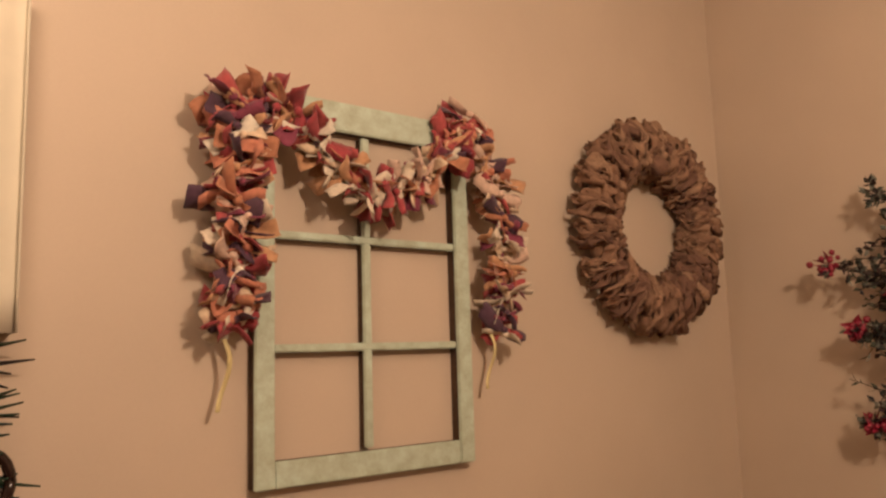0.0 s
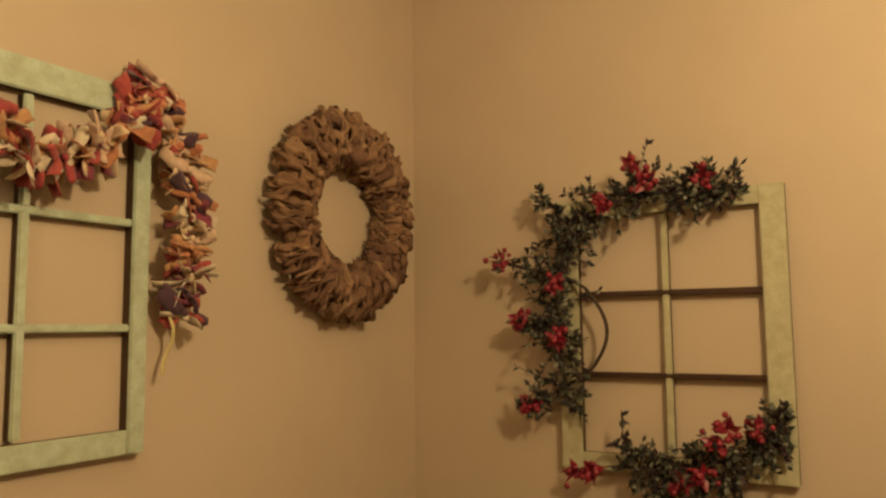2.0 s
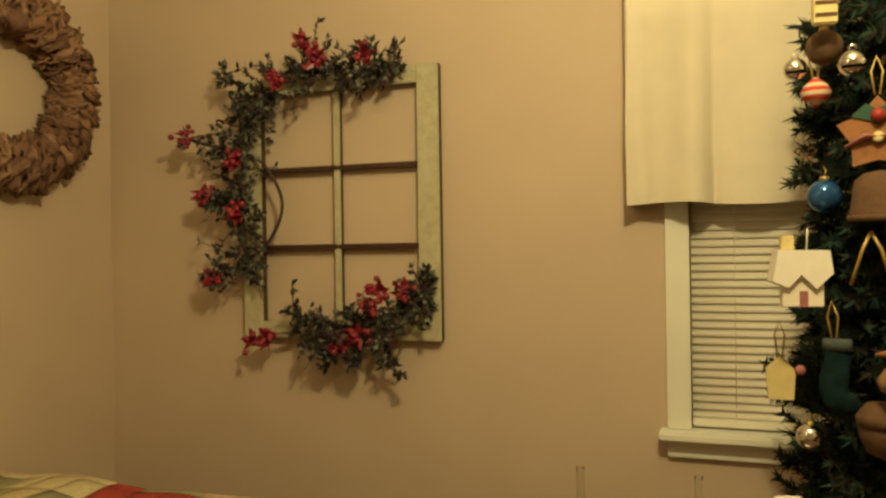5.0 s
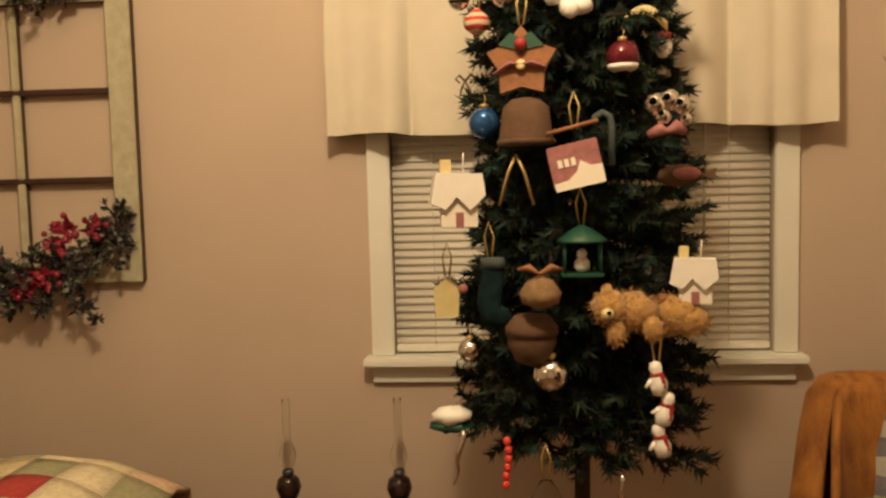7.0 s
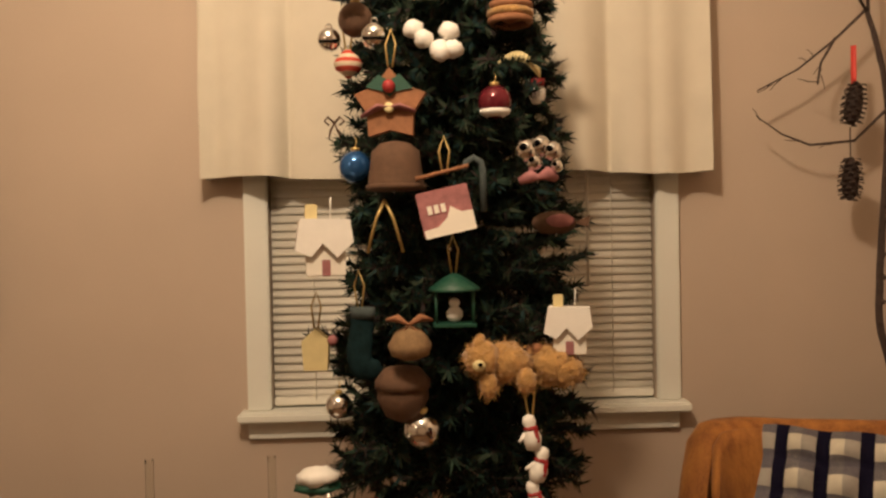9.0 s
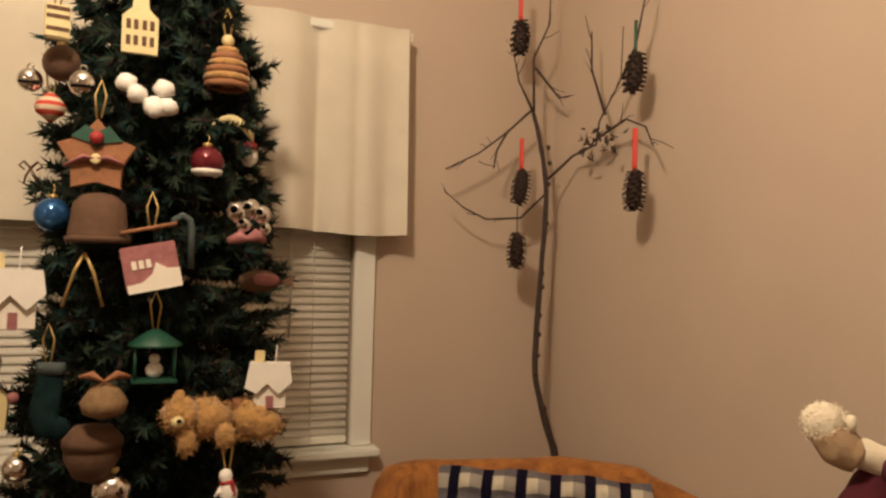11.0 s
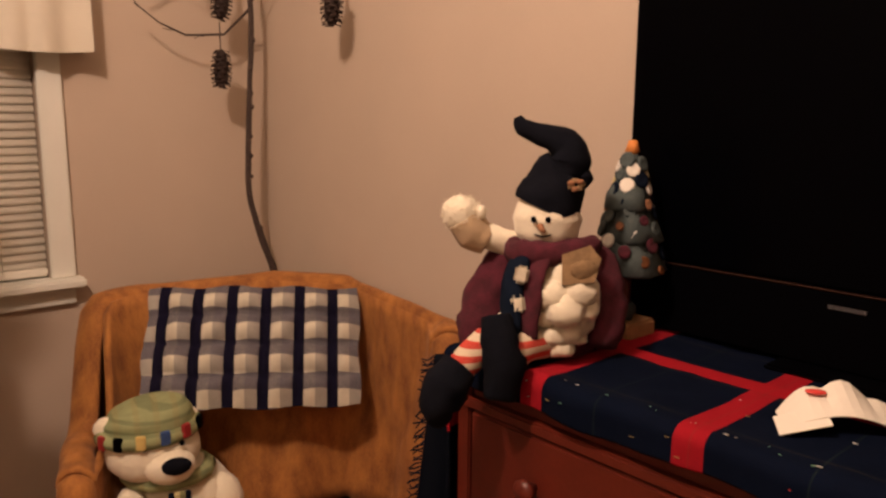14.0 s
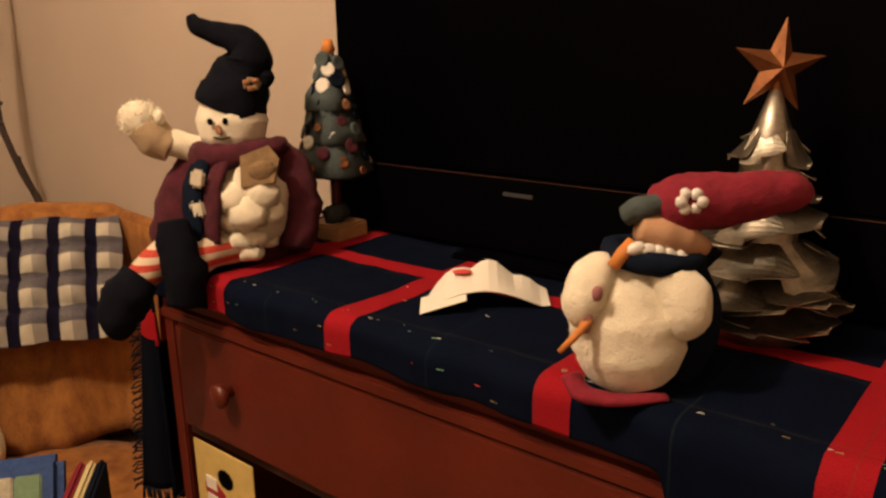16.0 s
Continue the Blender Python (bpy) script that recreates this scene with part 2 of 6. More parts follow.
M_PATCH = varied("patch_cloth", [(0.70, 0.68, 0.55), (0.25, 0.40, 0.24), (0.62, 0.58, 0.44), (0.40, 0.08, 0.06), (0.20, 0.30, 0.34)], 0.9)


# ---- builders ----
class Geo:
    """Collects faces of one mesh, each with its material and shading."""

    def __init__(self):
        self.v, self.f, self.k, self.s, self.mats = [], [], [], [], []

    def add(self, verts, faces, mat, smooth=True, m=None):
        if mat not in self.mats:
            self.mats.append(mat)
        o, k = len(self.v), self.mats.index(mat)
        self.v += [tuple(m @ Vector(p)) if m else tuple(p) for p in verts]
        self.f += [tuple(i + o for i in q) for q in faces]
        self.k += [k] * len(faces)
        self.s += [smooth] * len(faces)
        return self

    def box(self, x0, x1, y0, y1, z0, z1, mat, bevel=0.0, m=None):
        bm = bmesh.new()
        bmesh.ops.create_cube(bm, size=1, matrix=Matrix.Translation(((x0 + x1) / 2, (y0 + y1) / 2, (z0 + z1) / 2)) @ Matrix.Diagonal((x1 - x0, y1 - y0, z1 - z0, 1)))
        if bevel:
            bmesh.ops.bevel(bm, geom=bm.edges[:], offset=bevel, segments=2, affect="EDGES")
        bm.verts.index_update()
        self.add([v.co.copy() for v in bm.verts], [[v.index for v in f.verts] for f in bm.faces], mat, False, m)
        bm.free()
        return self

    def lathe(self, rows, mat, seg=16, m=None, wobble=0.0, smooth=True):
        """rows: (radius, z); caps both ends."""
        v, f = [], []
        for r, z in rows:
            for i in range(seg):
                a = 2 * math.pi * i / seg
                w = 1 + wobble * noise.noise((math.cos(a) * 2.3 + z * 31, math.sin(a) * 2.3, z * 19))
                v.append((r * w * math.cos(a), r * w * math.sin(a), z))
        for j in range(len(rows) - 1):
            for i in range(seg):
                f.append((j * seg + i, j * seg + (i + 1) % seg, (j + 1) * seg + (i + 1) % seg, (j + 1) * seg + i))
        f.append(tuple(range(seg - 1, -1, -1)))
        f.append(tuple((len(rows) - 1) * seg + i for i in range(seg)))
        return self.add(v, f, mat, smooth, m)

    def ball(self, c, r, mat, seg=14, lumps=0.0, m=None, freq=9.0):
        rx, ry, rz = r if isinstance(r, tuple) else (r, r, r)
        rows = max(5, seg // 2)
        v, f = [], []
        for j in range(rows + 1):
            t = math.pi * j / rows
            for i in range(seg):
                a = 2 * math.pi * i / seg
                p = Vector((math.sin(t) * math.cos(a), math.sin(t) * math.sin(a), -math.cos(t)))
                w = 1 + lumps * noise.noise(p * freq * 0.25 + Vector(c) * 17)
                v.append((c[0] + rx * p.x * w, c[1] + ry * p.y * w, c[2] + rz * p.z * w))
        for j in range(rows):
            for i in range(seg):
                f.append((j * seg + i, j * seg + (i + 1) % seg, (j + 1) * seg + (i + 1) % seg, (j + 1) * seg + i))
        return self.add(v, f, mat, True, m)

    def tube(self, pts, radii, mat, seg=8, m=None, flat=1.0, lumps=0.0):
        """A rounded run through pts; radii one number or one per point."""
        pts = [Vector(p) for p in pts]
        if not isinstance(radii, (list, tuple)):
            radii = [radii] * len(pts)
        if seg >= 10 and 3 <= len(pts) <= 12:
            fine_p, fine_r = [], []
            for k in range(len(pts) - 1):
                a0, a1, a2, a3 = pts[max(k - 1, 0)], pts[k], pts[k + 1], pts[min(k + 2, len(pts) - 1)]
                for q in range(5):
                    t_ = q / 5
                    fine_p.append(0.5 * (2 * a1 + (a2 - a0) * t_ + (2 * a0 - 5 * a1 + 4 * a2 - a3) * t_ ** 2 + (3 * a1 - a0 - 3 * a2 + a3) * t_ ** 3))
                    fine_r.append(radii[k] + (radii[k + 1] - radii[k]) * t_)
            pts, radii = fine_p + [pts[-1]], fine_r + [radii[-1]]
        v, f = [], []
        up = Vector((0.13, 0.21, 1.0))
        a = None
        for k, (p, r) in enumerate(zip(pts, radii)):
            d = (pts[min(k + 1, len(pts) - 1)] - pts[max(k - 1, 0)]).normalized()
            if a is None:
                a = d.cross(up)
                if a.length < 0.2:
                    a = d.cross(Vector((1, 0.1, 0)))
            else:
                a = a - d * a.dot(d)
            a.normalize()
            b = d.cross(a)
            for i in range(seg):
                w = 2 * math.pi * i / seg
                k_ = 1 + lumps * noise.noise((p + a * (r * math.cos(w)) + b * (r * math.sin(w))) * 55) if lumps else 1.0
                v.append(p + a * (r * k_ * math.cos(w)) + b * (r * k_ * flat * math.sin(w)))
        for j in range(len(pts) - 1):
            for i in range(seg):
                f.append((j * seg + i, j * seg + (i + 1) % seg, (j + 1) * seg + (i + 1) % seg, (j + 1) * seg + i))
        f.append(tuple(range(seg - 1, -1, -1)))
        f.append(tuple((len(pts) - 1) * seg + i for i in range(seg)))
        return self.add(v, f, mat, True, m)

    def grid(self, fn, nu, nv, mat, thick=0.0, smooth=True, m=None):
        """A sheet fn(u, v) -> point, u and v from 0 to 1; thick gives it a back and closes its rim."""
        top = [[Vector(fn(i / nu, j / nv)) for j in range(nv + 1)] for i in range(nu + 1)]
        v, f = [], []
        w = nv + 1
        for i in range(nu + 1):
            v += top[i]
        for i in range(nu):
            for j in range(nv):
                f.append((i * w + j, (i + 1) * w + j, (i + 1) * w + j + 1, i * w + j + 1))
        if thick:
            o = len(v)
            for i in range(nu + 1):
                for j in range(nv + 1):
                    du = top[min(i + 1, nu)][j] - top[max(i - 1, 0)][j]
                    dv = top[i][min(j + 1, nv)] - top[i][max(j - 1, 0)]
                    n_ = du.cross(dv)
                    v.append(top[i][j] - (n_.normalized() if n_.length > 1e-9 else Vector((0, 0, 1))) * thick)
            f += [tuple(o + q for q in reversed(face)) for face in f[: nu * nv]]
            for i in range(nu):
                f.append((i * w, o + i * w, o + (i + 1) * w, (i + 1) * w))
                f.append((i * w + nv, (i + 1) * w + nv, o + (i + 1) * w + nv, o + i * w + nv))
            for j in range(nv):
                f.append((j, j + 1, o + j + 1, o + j))
                f.append((nu * w + j, o + nu * w + j, o + nu * w + j + 1, nu * w + j + 1))
        return self.add(v, f, mat, smooth, m)

    def fuzz(self, c, r, count, ln, mat, seed=1, wide=0.0011):
        """Short hairs that stand off an ellipsoid, as fine folded blades."""
        q = random.Random(seed)
        rr = Vector(r if isinstance(r, tuple) else (r, r, r))
        v, f = [], []
        for k in range(count):
            d = Vector((q.gauss(0, 1), q.gauss(0, 1), q.gauss(0, 1))).normalized()
            p = Vector(c) + Vector((d.x * rr.x, d.y * rr.y, d.z * rr.z)) * 0.97
            out = (d + Vector((q.gauss(0, 0.5), q.gauss(0, 0.5), q.gauss(-0.2, 0.5)))).normalized() * ln * q.uniform(0.6, 1.3)
            side = out.cross(Vector((q.gauss(0, 1), q.gauss(0, 1), q.gauss(0, 1)))).normalized() * wide
            o = len(v)
            v += [p - side, p + side, p + out]
            f.append((o, o + 1, o + 2))
        return self.add(v, f, mat, False)

    def prism(self, outline, d0, d1, mat, m=None):
        """outline in x and z, pushed out along y from d0 to d1."""
        k = len(outline)
        v = [(x, d0, z) for x, z in outline] + [(x, d1, z) for x, z in outline]
        f = [tuple(range(k)), tuple(range(2 * k - 1, k - 1, -1))] + [(i, i + k, (i + 1) % k + k, (i + 1) % k) for i in range(k)]
        return self.add(v, f, mat, False, m)

    def mesh(self, name):
        me = bpy.data.meshes.new(name)
        me.from_pydata([tuple(p) for p in self.v], [], self.f)
        for mt in self.mats:
            me.materials.append(mt)
        me.polygons.foreach_set("material_index", self.k)
        me.polygons.foreach_set("use_smooth", self.s)
        me.update()
        bm = bmesh.new()
        bm.from_mesh(me)
        bmesh.ops.recalc_face_normals(bm, faces=bm.faces[:])
        bm.to_mesh(me)
        bm.free()
        return me


def thing(name, at, label, category, group="", turn=0.0):
    """An empty at a thing's base, to carry its parts."""
    ob = tagged(new(name), label, category, group)
    ob.matrix_basis = pose(*at, 0, 0, turn)
    ob.empty_display_size = 0.05
    return ob


def part(name, geo, parent, label="", at=None):
    ob = new(name, geo if isinstance(geo, bpy.types.Mesh) else geo.mesh(name))
    ob.parent = parent
    if at:
        ob.matrix_basis = at
    if label:
        ob["label"] = label
    return ob


def single(name, geo, label, category, group="", at=None, kind=""):
    ob = tagged(new(name, geo if isinstance(geo, bpy.types.Mesh) else geo.mesh(name)), label, category, group, kind)
    if at:
        ob.matrix_basis = at
    return ob


R = random.Random(4)
FLOOR, CEIL = -0.15, 2.95
XA, XC, YB, YD = -0.84, 3.00, 2.55, -2.20

# ---- structure ----
single("floor", Geo().box(XA - 0.1, XC + 0.1, YD - 0.1, YB + 0.1, FLOOR - 0.1, FLOOR, M_FLOOR), "dark brown wooden floor", "floor", kind="structure")
single("ceiling", Geo().box(XA - 0.1, XC + 0.1, YD - 0.1, YB + 0.1, CEIL, CEIL + 0.1, M_CEIL), "off-white ceiling", "ceiling", kind="structure")
single("wall_west", Geo().box(XA - 0.1, XA, YD, YB, FLOOR, CEIL, M_WALL), "tan painted plaster wall with hung wreath", "wall", kind="structure")
single("wall_east", Geo().box(XC, XC + 0.1, YD, YB, FLOOR, CEIL, M_WALL), "tan painted plaster wall behind the television", "wall", kind="structure")
single("wall_south", Geo().box(XA, XC, YD - 0.1, YD, FLOOR, CEIL, M_WALL), "plain tan painted wall", "wall", kind="structure")
WX0, WX1, WZ0, WZ1 = 1.215, 2.295, 0.765, 1.95
north = Geo()
north.box(XA - 0.1, WX0, YB, YB + 0.12, FLOOR, CEIL, M_WALL)
north.box(WX1, XC + 0.1, YB, YB + 0.12, FLOOR, CEIL, M_WALL)
north.box(WX0, WX1, YB, YB + 0.12, FLOOR, WZ0 - 0.03, M_WALL)
north.box(WX0, WX1, YB, YB + 0.12, WZ1, CEIL, M_WALL)
single("wall_north", north, "tan painted plaster wall with a window", "wall", kind="structure")

# ---- window with trim, sashes and blind ----
win = thing("window_1", (0, YB, 0), "white painted sash window with moulded sill and trim", "window")
win["kind"] = "structure"
part("casing", Geo().box(1.150, WX0, -0.022, 0.0, WZ0, WZ1 + 0.07, M_TRIM, 0.004), win)
part("casing", Geo().box(WX1, 2.360, -0.022, 0.0, WZ0, WZ1 + 0.07, M_TRIM, 0.004), win)
part("casing", Geo().box(WX0, WX1, -0.022, 0.0, WZ1, WZ1 + 0.07, M_TRIM, 0.004), win)
part("window_sill", Geo().box(1.128, 2.378, -0.060, 0.05, WZ0 - 0.028, WZ0, M_TRIM, 0.006), win)
part("apron", Geo().box(1.150, 2.356, -0.020, 0.0, WZ0 - 0.080, WZ0 - 0.028, M_TRIM, 0.004), win)
sash = Geo()
for x0, x1, z0, z1 in ((WX0, WX0 + 0.045, WZ0, WZ1), (WX1 - 0.045, WX1, WZ0, WZ1), (WX0, WX1, WZ0, WZ0 + 0.06), (WX0, WX1, WZ1 - 0.05, WZ1), (WX0, WX1, 1.33, 1.37)):
    sash.box(x0, x1, 0.070, 0.100, z0, z1, M_TRIM, 0.003)
part("window_frame", sash, win)
part("pane", Geo().box(WX0 + 0.04, WX1 - 0.04, 0.083, 0.087, WZ0 + 0.05, WZ1 - 0.04, M_BLACK), win, "dark night window pane")
blind = thing("window_blind", (0, YB, 0), "cream slatted horizontal blind lowered over the window", "blind")
part("headrail", Geo().box(WX0 + 0.003, WX1 - 0.003, 0.012, 0.045, WZ1 - 0.05, WZ1 - 0.012, M_SLAT, 0.003), blind)
slat = Geo().grid(lambda u, v: (WX0 + 0.003 + u * (WX1 - WX0 - 0.006), 0.020 + 0.011 * (v - 0.5) * 2 * 0.45, (v - 0.5) * 0.0275 + 0.002 * math.sin(v * math.pi)), 2, 4, M_SLAT, 0.0012).mesh("slat")
zz = WZ0 + 0.045
while zz < WZ1 - 0.06:
    part("slat", slat, blind, at=Matrix.Translation((0, 0, zz)))
    zz += 0.0232
part("bottom_rail", Geo().box(WX0 + 0.003, WX1 - 0.003, 0.008, 0.034, WZ0 + 0.006, WZ0 + 0.030, M_SLAT, 0.004), blind)
for x in (WX0 + 0.12, (WX0 + WX1) / 2, WX1 - 0.12):
    part("ladder_cord", Geo().tube([(x, 0.006, WZ0 + 0.02), (x, 0.006, WZ1 - 0.03)], 0.0012, M_SLAT, 5), blind)
part("tilt_wand", Geo().tube([(WX1 - 0.19, 0.0, WZ1 - 0.05), (WX1 - 0.19, -0.002, 1.09)], 0.004, M_SLAT, 6), blind)


# ---- valance curtain ----
def valance(u, v, x0, x1, zb, zt, y):
    """One gathered cloth: v runs down from the rod."""
    x = x0 + (x1 - x0) * u
    fold = 0.010 * math.sin(u * 41) + 0.008 * math.sin(u * 23 + 1.3) + 0.012 * noise.noise((u * 9, v * 0.6, 1.7))
    fold = 1.9 * fold + 0.006 * math.sin(u * 71 + 2 * math.sin(u * 9)) + sum(0.014 * math.exp(-((u - q) / 0.013) ** 2) for q in (0.17, 0.40, 0.53, 0.69, 0.80, 0.885))
    amp = 0.35 + 0.65 * v
    return (x + 0.006 * math.sin(u * 57) * v, y - 0.012 * v + fold * amp, zt + (zb - zt) * v + 0.006 * math.sin(u * 19) * v)


val = thing("valance_curtain", (0, 0, 0), "cream cotton valance curtain hanging over the window", "curtain")
part("panel", Geo().grid(lambda u, v: valance(u, 1 - (1 - v) ** 3, 1.052, 2.428, 1.402, 2.03, 2.474), 420, 14, M_CURTAIN, 0.002), val)
for xe in (1.054, 2.426):
    part("side_return", Geo().grid(lambda u, v: (xe + 0.004 * math.sin(v * 7), 2.467 + u * 0.08, 2.03 + (1.404 - 2.03) * v), 4, 8, M_CURTAIN, 0.002), val)
part("curtain_rod", Geo().box(1.05, 2.444, 2.480, 2.490, 2.0, 2.025, M_TRIM, 0.002), val)
val2 = thing("side_curtain", (0, 0, 0), "cream cotton curtain edge hanging on the wall", "curtain")
part("panel", Geo().grid(lambda u, v: (-0.775 + 0.016 * math.sin(u * 30) + 0.01 * math.sin(u * 13 + 2), -0.50 + u * 0.775, 2.12 + (1.50 - 2.12) * v), 60, 8, M_CURTAIN, 0.002), val2)
part("curtain_rod", Geo().box(-0.815, -0.80, -0.50, 0.275, 2.09, 2.115, M_TRIM, 0.002), val2)
part("side_return", Geo().grid(lambda u, v: (-0.84 + u * 0.07, 0.272, 2.12 + (1.50 - 2.12) * v), 3, 6, M_CURTAIN, 0.002), val2)


# ---- old window sashes hung as decoration ----
def old_sash(at, turn, w, h, stile, top, bottom, rows, mid, label, bar=None, paint=None):
    """Local: x along the wall, y out of it towards the room is negative, z up from the lower edge. Faces are painted, the edges bare dark wood."""
    t = thing("salvaged_window_frame", at, label, "window frame", "salvaged sashes on the walls", turn)
    d, paint = 0.036, paint or M_SASH

    def member(name, x0, x1, y0, y1, z0, z1, mat, trim=0.0012):
        g = Geo().box(x0, x1, y0, y0 + 0.011, z0, z1, mat, 0.003)
        g.box(x0 + trim, x1 - trim, y0 + 0.010, y1, z0 + trim, z1 - trim, M_EDGE, 0.001)
        part(name, g, t)

    member("stile", 0, stile, -d, 0, 0, h, paint)
    member("stile", w - stile, w, -d, 0, 0, h, paint)
    member("bottom_rail", stile, w - stile, -d + 0.002, -0.002, 0, bottom, paint)
    member("top_rail", stile, w - stile, -d + 0.002, -0.002, h - top, h, paint)
    zs = [bottom, *rows, h - top]
    for z in rows:
        member("muntin", stile, w - stile, -d + 0.006, -0.004, z - 0.009, z + 0.009, bar or paint)
    for a, b in zip(zs, zs[1:]):
        member("muntin", mid - 0.011, mid + 0.011, -d + 0.005, -0.003, a + 0.006, b - 0.006, paint)
    return t


M_EDGE = material("bare_sash_edge", (0.10, 0.055, 0.03), 0.85, var=0.3, scale=30, bump=0.3)
old_sash((XA, 0.724, 1.172), 90, 0.594, 0.868, 0.046, 0.072, 0.056, (0.292, 0.541), 0.284, "weathered pale green six-pane window frame without glass")
old_sash((-0.242, YB, 0.997), 0, 0.716, 0.876, 0.072, 0.058, 0.055, (0.303, 0.562), 0.358, "pale green six-pane window frame with berry garlands", M_DARKWOOD, M_SASH_TAN)


# ---- rag garland over the first sash ----
def rag_mesh(seed):
    """A knotted strip of torn cloth: two short tails that stick out and curl."""
    q = random.Random(seed)
    g = Geo()
    for side in (1, -1):
        ln, wd, cu, tw = q.uniform(0.038, 0.074), q.uniform(0.011, 0.020), q.uniform(-0.02, 0.028), q.uniform(-0.8, 0.8)

        def sheet(u, v, side=side, ln=ln, wd=wd, cu=cu, tw=tw):
            w = wd * (0.35 + 0.9 * min(1, u * 1.8)) * (v - 0.5) * 2
            a = tw * u
            return (side * ln * u, w * math.cos(a) + 0.004 * math.sin(u * 5), w * math.sin(a) + cu * u * u * 1.6 + 0.006 * math.sin(v * 6 + u * 3))

        g.grid(sheet, 5, 3, M_RAG, 0.0015)
    g.ball((0, 0, 0), (0.010, 0.009, 0.009), M_RAG, 8, 0.2)
    return g.mesh("rag_strip")


RAGS = [rag_mesh(40 + i) for i in range(8)]
garland = thing("rag_garland", (XA, 0.66, 2.03), "rag garland of knotted red, cream and brown cloth strips", "garland")
base = Vector((XA, 0.66, 2.03))


def along(pts, t):
    """A point at share t of a run through pts, and its direction."""
    pts = [Vector(p) for p in pts]
    lens = [(b - a).length for a, b in zip(pts, pts[1:])]
    s_ = t * sum(lens)
    for a, b, ln in zip(pts, pts[1:], lens):
        if s_ <= ln:
            return a + (b - a) * (s_ / ln), (b - a).normalized()
        s_ -= ln
    return pts[-1], (pts[-1] - pts[-2]).normalized()


RUNS = [([(-0.785, 0.665, 2.005), (-0.775, 0.672, 1.85), (-0.775, 0.668, 1.66), (-0.78, 0.655, 1.50)], 88, 1.02),
        ([(-0.785, 0.69, 2.0), (-0.765, 0.80, 1.965), (-0.76, 0.88, 1.875), (-0.76, 0.97, 1.80), (-0.765, 1.08, 1.835), (-0.765, 1.19, 1.90), (-0.78, 1.29, 2.04)], 100, 0.98),
        ([(-0.785, 1.285, 2.06), (-0.775, 1.36, 1.92), (-0.775, 1.405, 1.78), (-0.78, 1.41, 1.62), (-0.785, 1.40, 1.49)], 68, 0.98)]
for pts, count, size in RUNS:
    part("cord", Geo().tube([Vector(p) - base for p in pts], 0.006, M_RAG, 6), garland)
    for k in range(count):
        p, d = along(pts, (k + 0.5) / count)
        across = Vector((0.2, 1, 0)) if abs(d.z) > 0.6 else Vector((0.25, 0, 1))
        q = across.to_track_quat("X", "Z").to_matrix().to_4x4()
        turn = Euler((R.uniform(-1.6, 1.6), R.uniform(-0.7, 0.7), R.uniform(-0.6, 0.6))).to_matrix().to_4x4()
        off = Vector((R.uniform(-0.01, 0.030), R.uniform(-0.015, 0.015), R.uniform(-0.012, 0.012)))
        part("rag_strip", RAGS[k % 8], garland, at=Matrix.Translation(p - base + off) @ q @ turn @ Matrix.Scale(size * R.uniform(0.85, 1.2), 4))
for y, z in ((0.648, 1.42), (1.365, 1.43)):
    part("loose_tail", Geo().grid(lambda u, v: (-0.79 + 0.01 * math.sin(u * 6) - base.x, y + 0.010 * (v - 0.5) + 0.012 * math.sin(u * 4) - base.y, z + 0.07 - u * 0.15 - base.z), 8, 2, M_CREAM, 0.0015), garland)


# ---- ruffled burlap wreath ----
def ruffle_mesh(seed):
    q = random.Random(seed)
    ph = q.uniform(0, 6)
    g = Geo()
    g.grid(lambda u, v: ((0.082 + 0.022 * math.sin(v * 9 + ph) + 0.012 * math.sin(u * 21 + ph * 2)) * math.cos(u * math.pi), (v - 0.5) * 0.024 + 0.010 * math.sin(u * 13 + ph) + 0.007 * math.sin(u * 25 + v * 4), (0.085 + 0.010 * math.sin(u * 19 + ph) + 0.012 * math.sin(v * 8 + ph)) * math.sin(u * math.pi)), 24, 4, M_BURLAP, 0.002)
    return g.mesh("ruffle")


RUFFLES = [ruffle_mesh(70 + i) for i in range(6)]
wc = Vector((XA, 2.072, 1.822))
wreath = thing("burlap_wreath", wc, "round ruffled brown burlap wreath hung on the wall", "wreath")
ring = []
for i in range(37):
    a = 2 * math.pi * i / 36
    ring.append((0.055, 0.262 * math.cos(a), 0.25 * math.sin(a)))
part("wire_ring", Geo().tube(ring, 0.04, M_BURLAP, 10), wreath)
for i in range(104):
    a = 2 * math.pi * i / 104
    frame_ = Matrix(((0, 0, 1, 0.025), (math.cos(a), -math.sin(a), 0, 0.264 * math.cos(a)), (math.sin(a), math.cos(a), 0, 0.252 * math.sin(a)), (0, 0, 0, 1)))
    j = Euler((R.uniform(-0.35, 0.35), R.uniform(-0.2, 0.2), R.uniform(-0.4, 0.4))).to_matrix().to_4x4()
    part("ruffle", RUFFLES[i % 6], wreath, at=frame_ @ j @ Matrix.Scale(R.uniform(0.86, 1.03), 4))
part("bow_knot", Geo().ball((0.11, -0.02, 0.185), (0.03, 0.04, 0.03), M_BURLAP, 12, 0.5), wreath)


# ---- berry and leaf garlands on the second sash ----
def leaf(g, at, d, ln, wd, mat):
    """A folded pointed leaf with two halves."""
    d = d.normalized()
    side = d.cross(Vector((R.uniform(-1, 1), R.uniform(-1, 1), R.uniform(-1, 1)))).normalized()
    up = d.cross(side) * (wd * 0.35)
    a, b, c, e = at, at + d * ln * 0.45 + side * wd + up, at + d * ln, at + d * ln * 0.45 - side * wd + up
    mid = at + d * ln * 0.5
    g.add([a, b, c, mid, e], [(0, 1, 3), (1, 2, 3), (0, 3, 4), (3, 2, 4)], mat, False)


